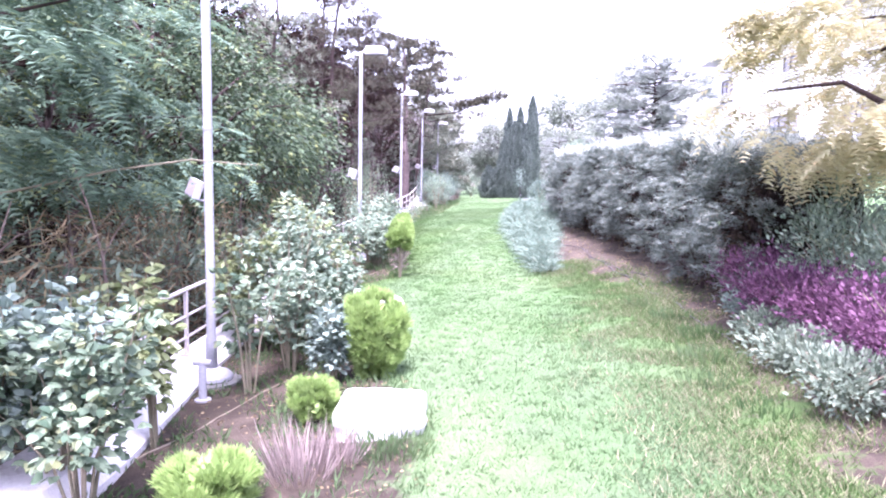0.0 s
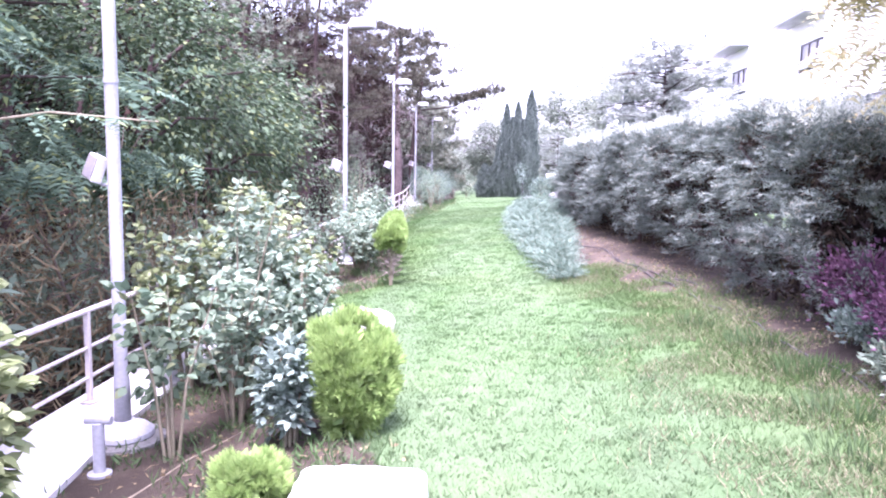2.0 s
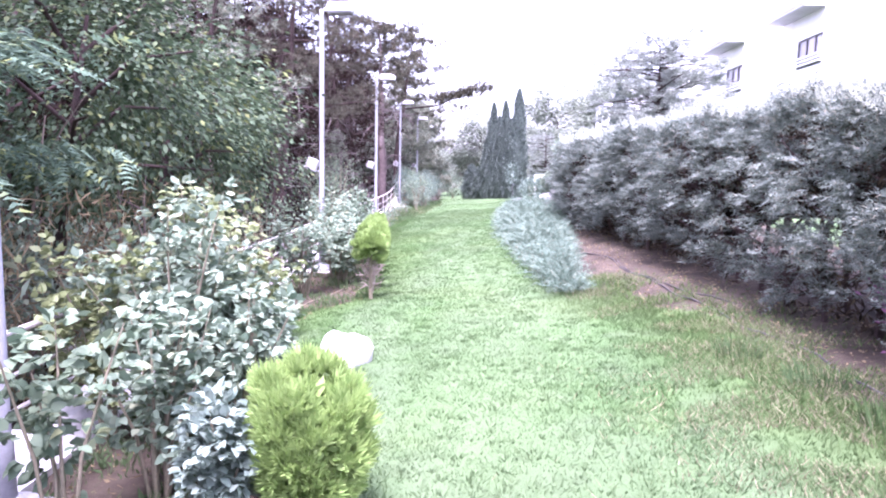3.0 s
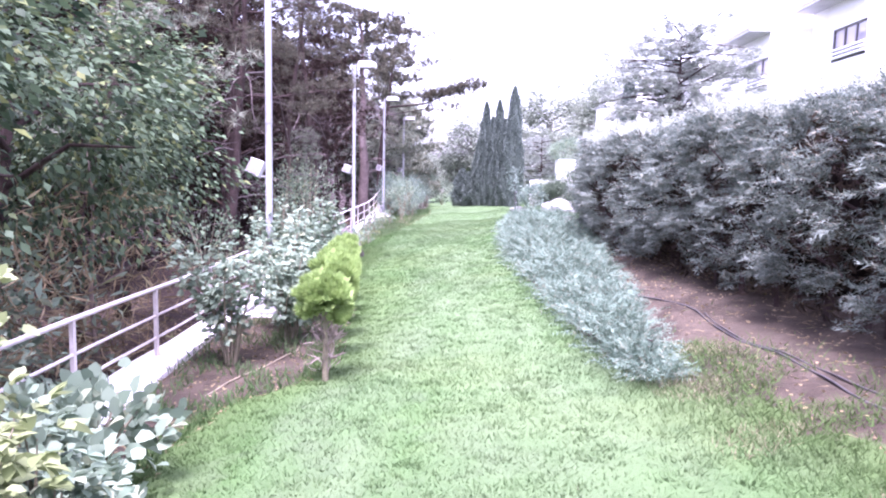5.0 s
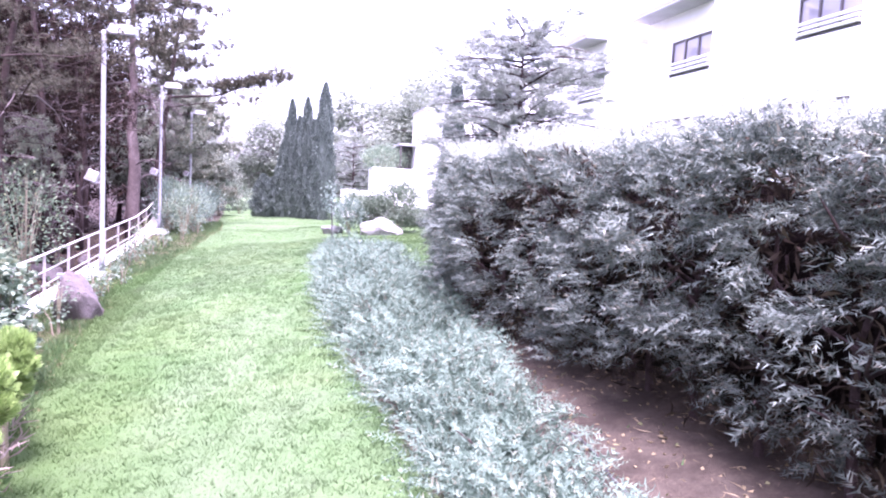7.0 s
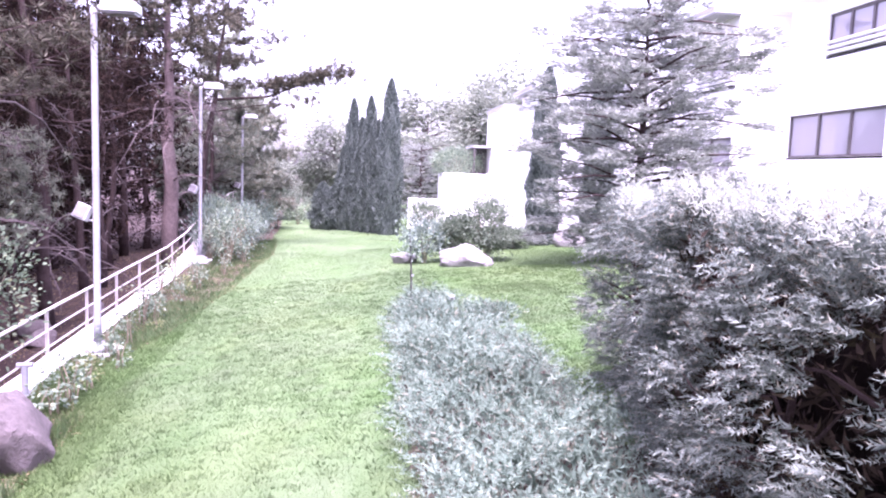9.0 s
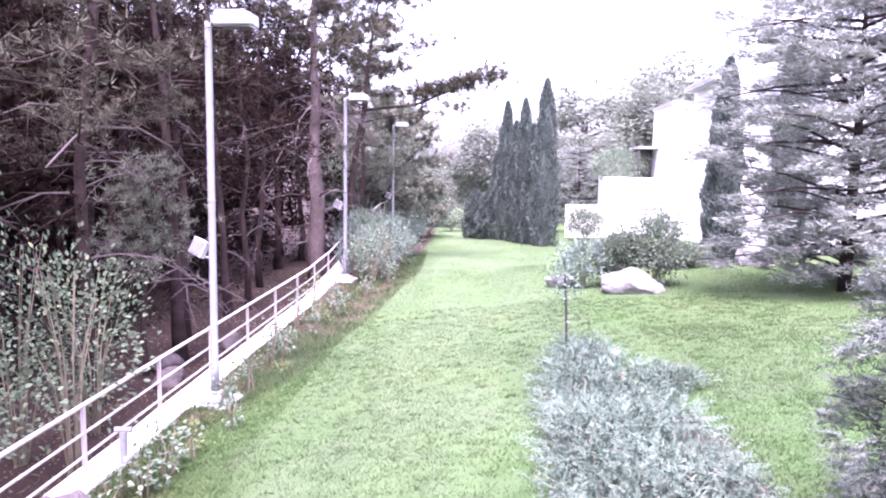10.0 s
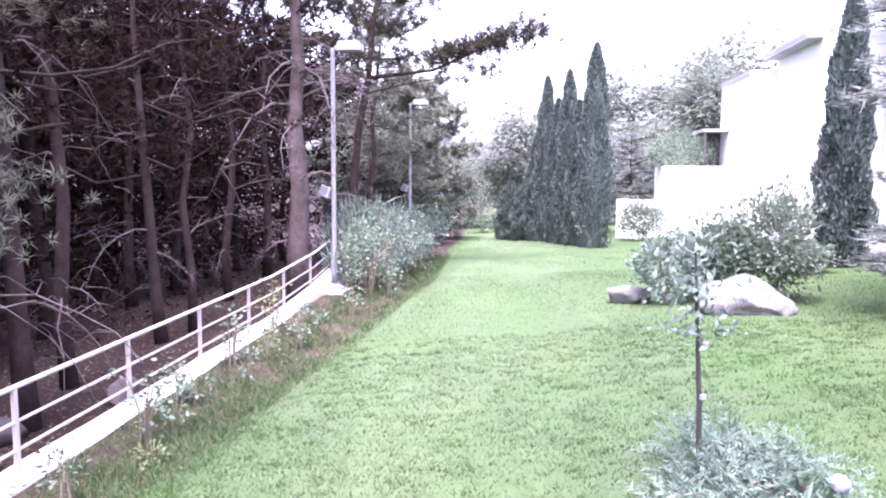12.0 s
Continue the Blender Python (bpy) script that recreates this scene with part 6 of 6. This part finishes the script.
for k, (x, y, h, w) in enumerate(((-0.6, 38.5, 2.4, 1.0), (0.3, 43.5, 2.0, 1.1), (2.2, 45.5, 2.2, 1.2), (-0.9, 33.6, 1.7, 0.8), (-0.7, 27.0, 1.5, 0.6))):
    bush("far_shrub", (x, y, gz(x, y)), (w, w, h), 1500, M_shrub, 620 + k, "pale green shrub at the far end of the lawn", "bush", "far shrubs", (0.14, 0.08), 8, None, False, 40)


# ---- buildings ----
def window_unit(parent, at, turn, w, h, panes=2):
    """A dark frame with panes, set a little into a wall; at is its lower left corner seen from outside."""
    f = wall_with_holes(0, w, 0, h, [(k * w / panes + 0.05, (k + 1) * w / panes - 0.05, 0.07, h - 0.07) for k in range(panes)], -0.05, 0.03)
    win = part("window", f.mesh("window"), M_frame, parent, "dark framed window")
    win.location, win.rotation_euler = at, (0, 0, turn)
    for k in range(panes):
        part("pane", Solid().box(k * w / panes + 0.05, (k + 1) * w / panes - 0.05, 0.0, 0.012, 0.07, h - 0.07).mesh("pane"), M_glass, win)
    part("sill", Solid().box(-0.05, w + 0.05, -0.1, 0.02, -0.06, -0.003).mesh("sill"), M_wall, win)
    return win


def wall_with_holes(x0, x1, z0, z1, holes, y0=0.0, y1=0.3):
    """An upright wall along x, in one piece, with openings (x0, x1, z0, z1)."""
    xs = sorted({x0, x1, *(h[0] for h in holes), *(h[1] for h in holes)})
    zs = sorted({z0, z1, *(h[2] for h in holes), *(h[3] for h in holes)})
    solid = {(i, j): not any(h[0] <= xs[i] and xs[i + 1] <= h[1] and h[2] <= zs[j] and zs[j + 1] <= h[3] for h in holes) for i in range(len(xs) - 1) for j in range(len(zs) - 1)}
    bm = bmesh.new()
    at = {(i, j, k): bm.verts.new((x, y, z)) for i, x in enumerate(xs) for j, z in enumerate(zs) for k, y in enumerate((y0, y1))}
    for (i, j), full in solid.items():
        if not full:
            continue
        for k in (0, 1):
            bm.faces.new([at[i, j, k], at[i + 1, j, k], at[i + 1, j + 1, k], at[i, j + 1, k]])
        for (di, dj), (a, b) in {(-1, 0): ((i, j), (i, j + 1)), (1, 0): ((i + 1, j), (i + 1, j + 1)), (0, -1): ((i, j), (i + 1, j)), (0, 1): ((i, j + 1), (i + 1, j + 1))}.items():
            if not solid.get((i + di, j + dj), False):
                bm.faces.new([at[(*a, 0)], at[(*b, 0)], at[(*b, 1)], at[(*a, 1)]])
    bmesh.ops.delete(bm, geom=[v for v in bm.verts if not v.link_faces], context="VERTS")
    return Solid().take(bm)


def stepped_block(name, corner, depth, width, roof, base, side_holes, front_holes, label, over=0.95):
    """One block of the stepped building: a side wall towards the lawn, a front wall, roof slab and shaded eave."""
    cx, cy = corner
    b = thing(name, (cx, cy, 0), label, "building", "stepped white building")
    side = part("wall", wall_with_holes(0, depth, base, roof, side_holes).mesh("wall"), M_wall, b)
    side.rotation_euler, side.location = (0, 0, radians(-90)), (0, depth, 0)
    front = part("wall", wall_with_holes(0.304, width, base, roof, front_holes).mesh("wall"), M_wall, b)
    part("wall", Solid().box(width - 0.3, width, 0.304, depth, base, roof).mesh("wall"), M_wall, b)
    roof_ = part("roof", Solid().box(-over, width, -0.02, depth, roof + 0.003, roof + 0.2, 0.02).mesh("roof"), M_wall, b, "flat white roof slab")
    if over > 0.3:
        # grey panel that puts the overhang's shade into the soffit colour
        part("soffit", Solid().box(-over + 0.02, -0.004, 0.02, depth - 0.02, roof - 0.04, roof - 0.001).mesh("soffit"), M_eave, b, "soffit greyed to give the shade under the eave")
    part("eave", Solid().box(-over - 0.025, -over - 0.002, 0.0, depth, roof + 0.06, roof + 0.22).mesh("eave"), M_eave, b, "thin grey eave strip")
    part("floor_slab", Solid().box(0.31, width - 0.31, 0.31, depth, base + 3.2, base + 3.4).mesh("floor_slab"), M_eave, b)
    part("floor_slab", Solid().box(0.31, width - 0.31, 0.31, depth, base + 0.1, base + 0.3).mesh("floor_slab"), M_eave, b)
    for y0, y1, z0, z1 in side_holes:
        win = window_unit(side, (y0, 0.1, z0), 0, y1 - y0, z1 - z0, 3)
        if z0 > roof - 3:
            for up in (0.1, 0.26, 0.42):
                part("guard_bar", Solid().tube([(0.02, -0.15, up), (y1 - y0 - 0.02, -0.15, up)], 0.055, 8).mesh("guard_bar"), M_wall, win, "white guard rail bar")
    for x0, x1, z0, z1 in front_holes:
        window_unit(front, (x0, 0.1, z0), 0, x1 - x0, z1 - z0, 3)
    return b


for k, (x, y, roof, deep) in enumerate(((20.55, 6.5, 10.5, 5.0), (18.75, 11.5, 9.75, 5.0), (16.95, 16.5, 9.0, 5.0), (15.15, 21.5, 8.25, 5.4), (13.1, 27.0, 7.5, 5.0), (12.1, 31.9, 6.9, 5.0))):
    holes = [(2.1, 4.96, roof - 2.4, roof - 1.1), (0.4, 4.96, roof - 5.5, roof - (4.5 if k == 0 else 4.1))] if k < 3 else []
    stepped_block("apartment_block", (x, y), deep, 8.0, roof, (2.1, 1.6, 1.3, 0.8, 0.3, -0.2)[k], holes, [], "white rendered apartment block with dark windows and flat roof" if holes else "white rendered apartment block stepped back along the lawn", (0.95, 0.95, 0.95, 0.95, 0.5, 0.04)[k])


def build_terrace():
    t = thing("terrace", (9.3, 34.8, 0), "white terrace wall with a small veranda beside the house", "terrace")
    part("wall", Solid().box(0, 3.0, 0, 0.3, -0.8, 3.3, 0.02).mesh("wall"), M_wall, t)
    part("wall", Solid().box(0, 0.3, 0.304, 3.0, -0.8, 3.3, 0.02).mesh("wall"), M_wall, t)
    part("wall", Solid().box(-2.0, -0.004, 0.5, 0.8, -0.8, 1.75, 0.02).mesh("wall"), M_wall, t, "lower white garden wall")
    part("deck", Solid().box(0.304, 3.0, 0.304, 4.0, 2.9, 3.1).mesh("deck"), M_wall, t)
    part("canopy", Solid().box(1.7, 3.0, 0.4, 3.5, 4.85, 4.98).mesh("canopy"), M_eave, t, "grey flat veranda roof")
    part("post", Solid().box(1.75, 1.85, 0.45, 0.55, 3.1, 4.85).mesh("post"), M_frame, t)
    # dark sheet that paints the shade inside the veranda opening
    part("back_panel", Solid().box(1.7, 3.0, 2.0, 2.1, 3.1, 4.85).mesh("back_panel"), M_frame, t, "dark panel standing for the shade in the veranda opening")


build_terrace()
bush("round_shrub", (10.2, 36.2, 2.95), (1.3, 1.0, 1.7), 5000, M_rose, 700, "broad clipped pale green shrub on the terrace", "bush", "", (0.1, 0.07), 8, None, False, 220, 0.2, 0.85)
bush("round_shrub", (8.2, 33.2, gz(8.2, 33.2)), (1.1, 0.8, 1.6), 2500, M_shrub, 701, "pale leafy shrub before the garden wall", "bush", "", (0.12, 0.07), 8, None, False, 60)
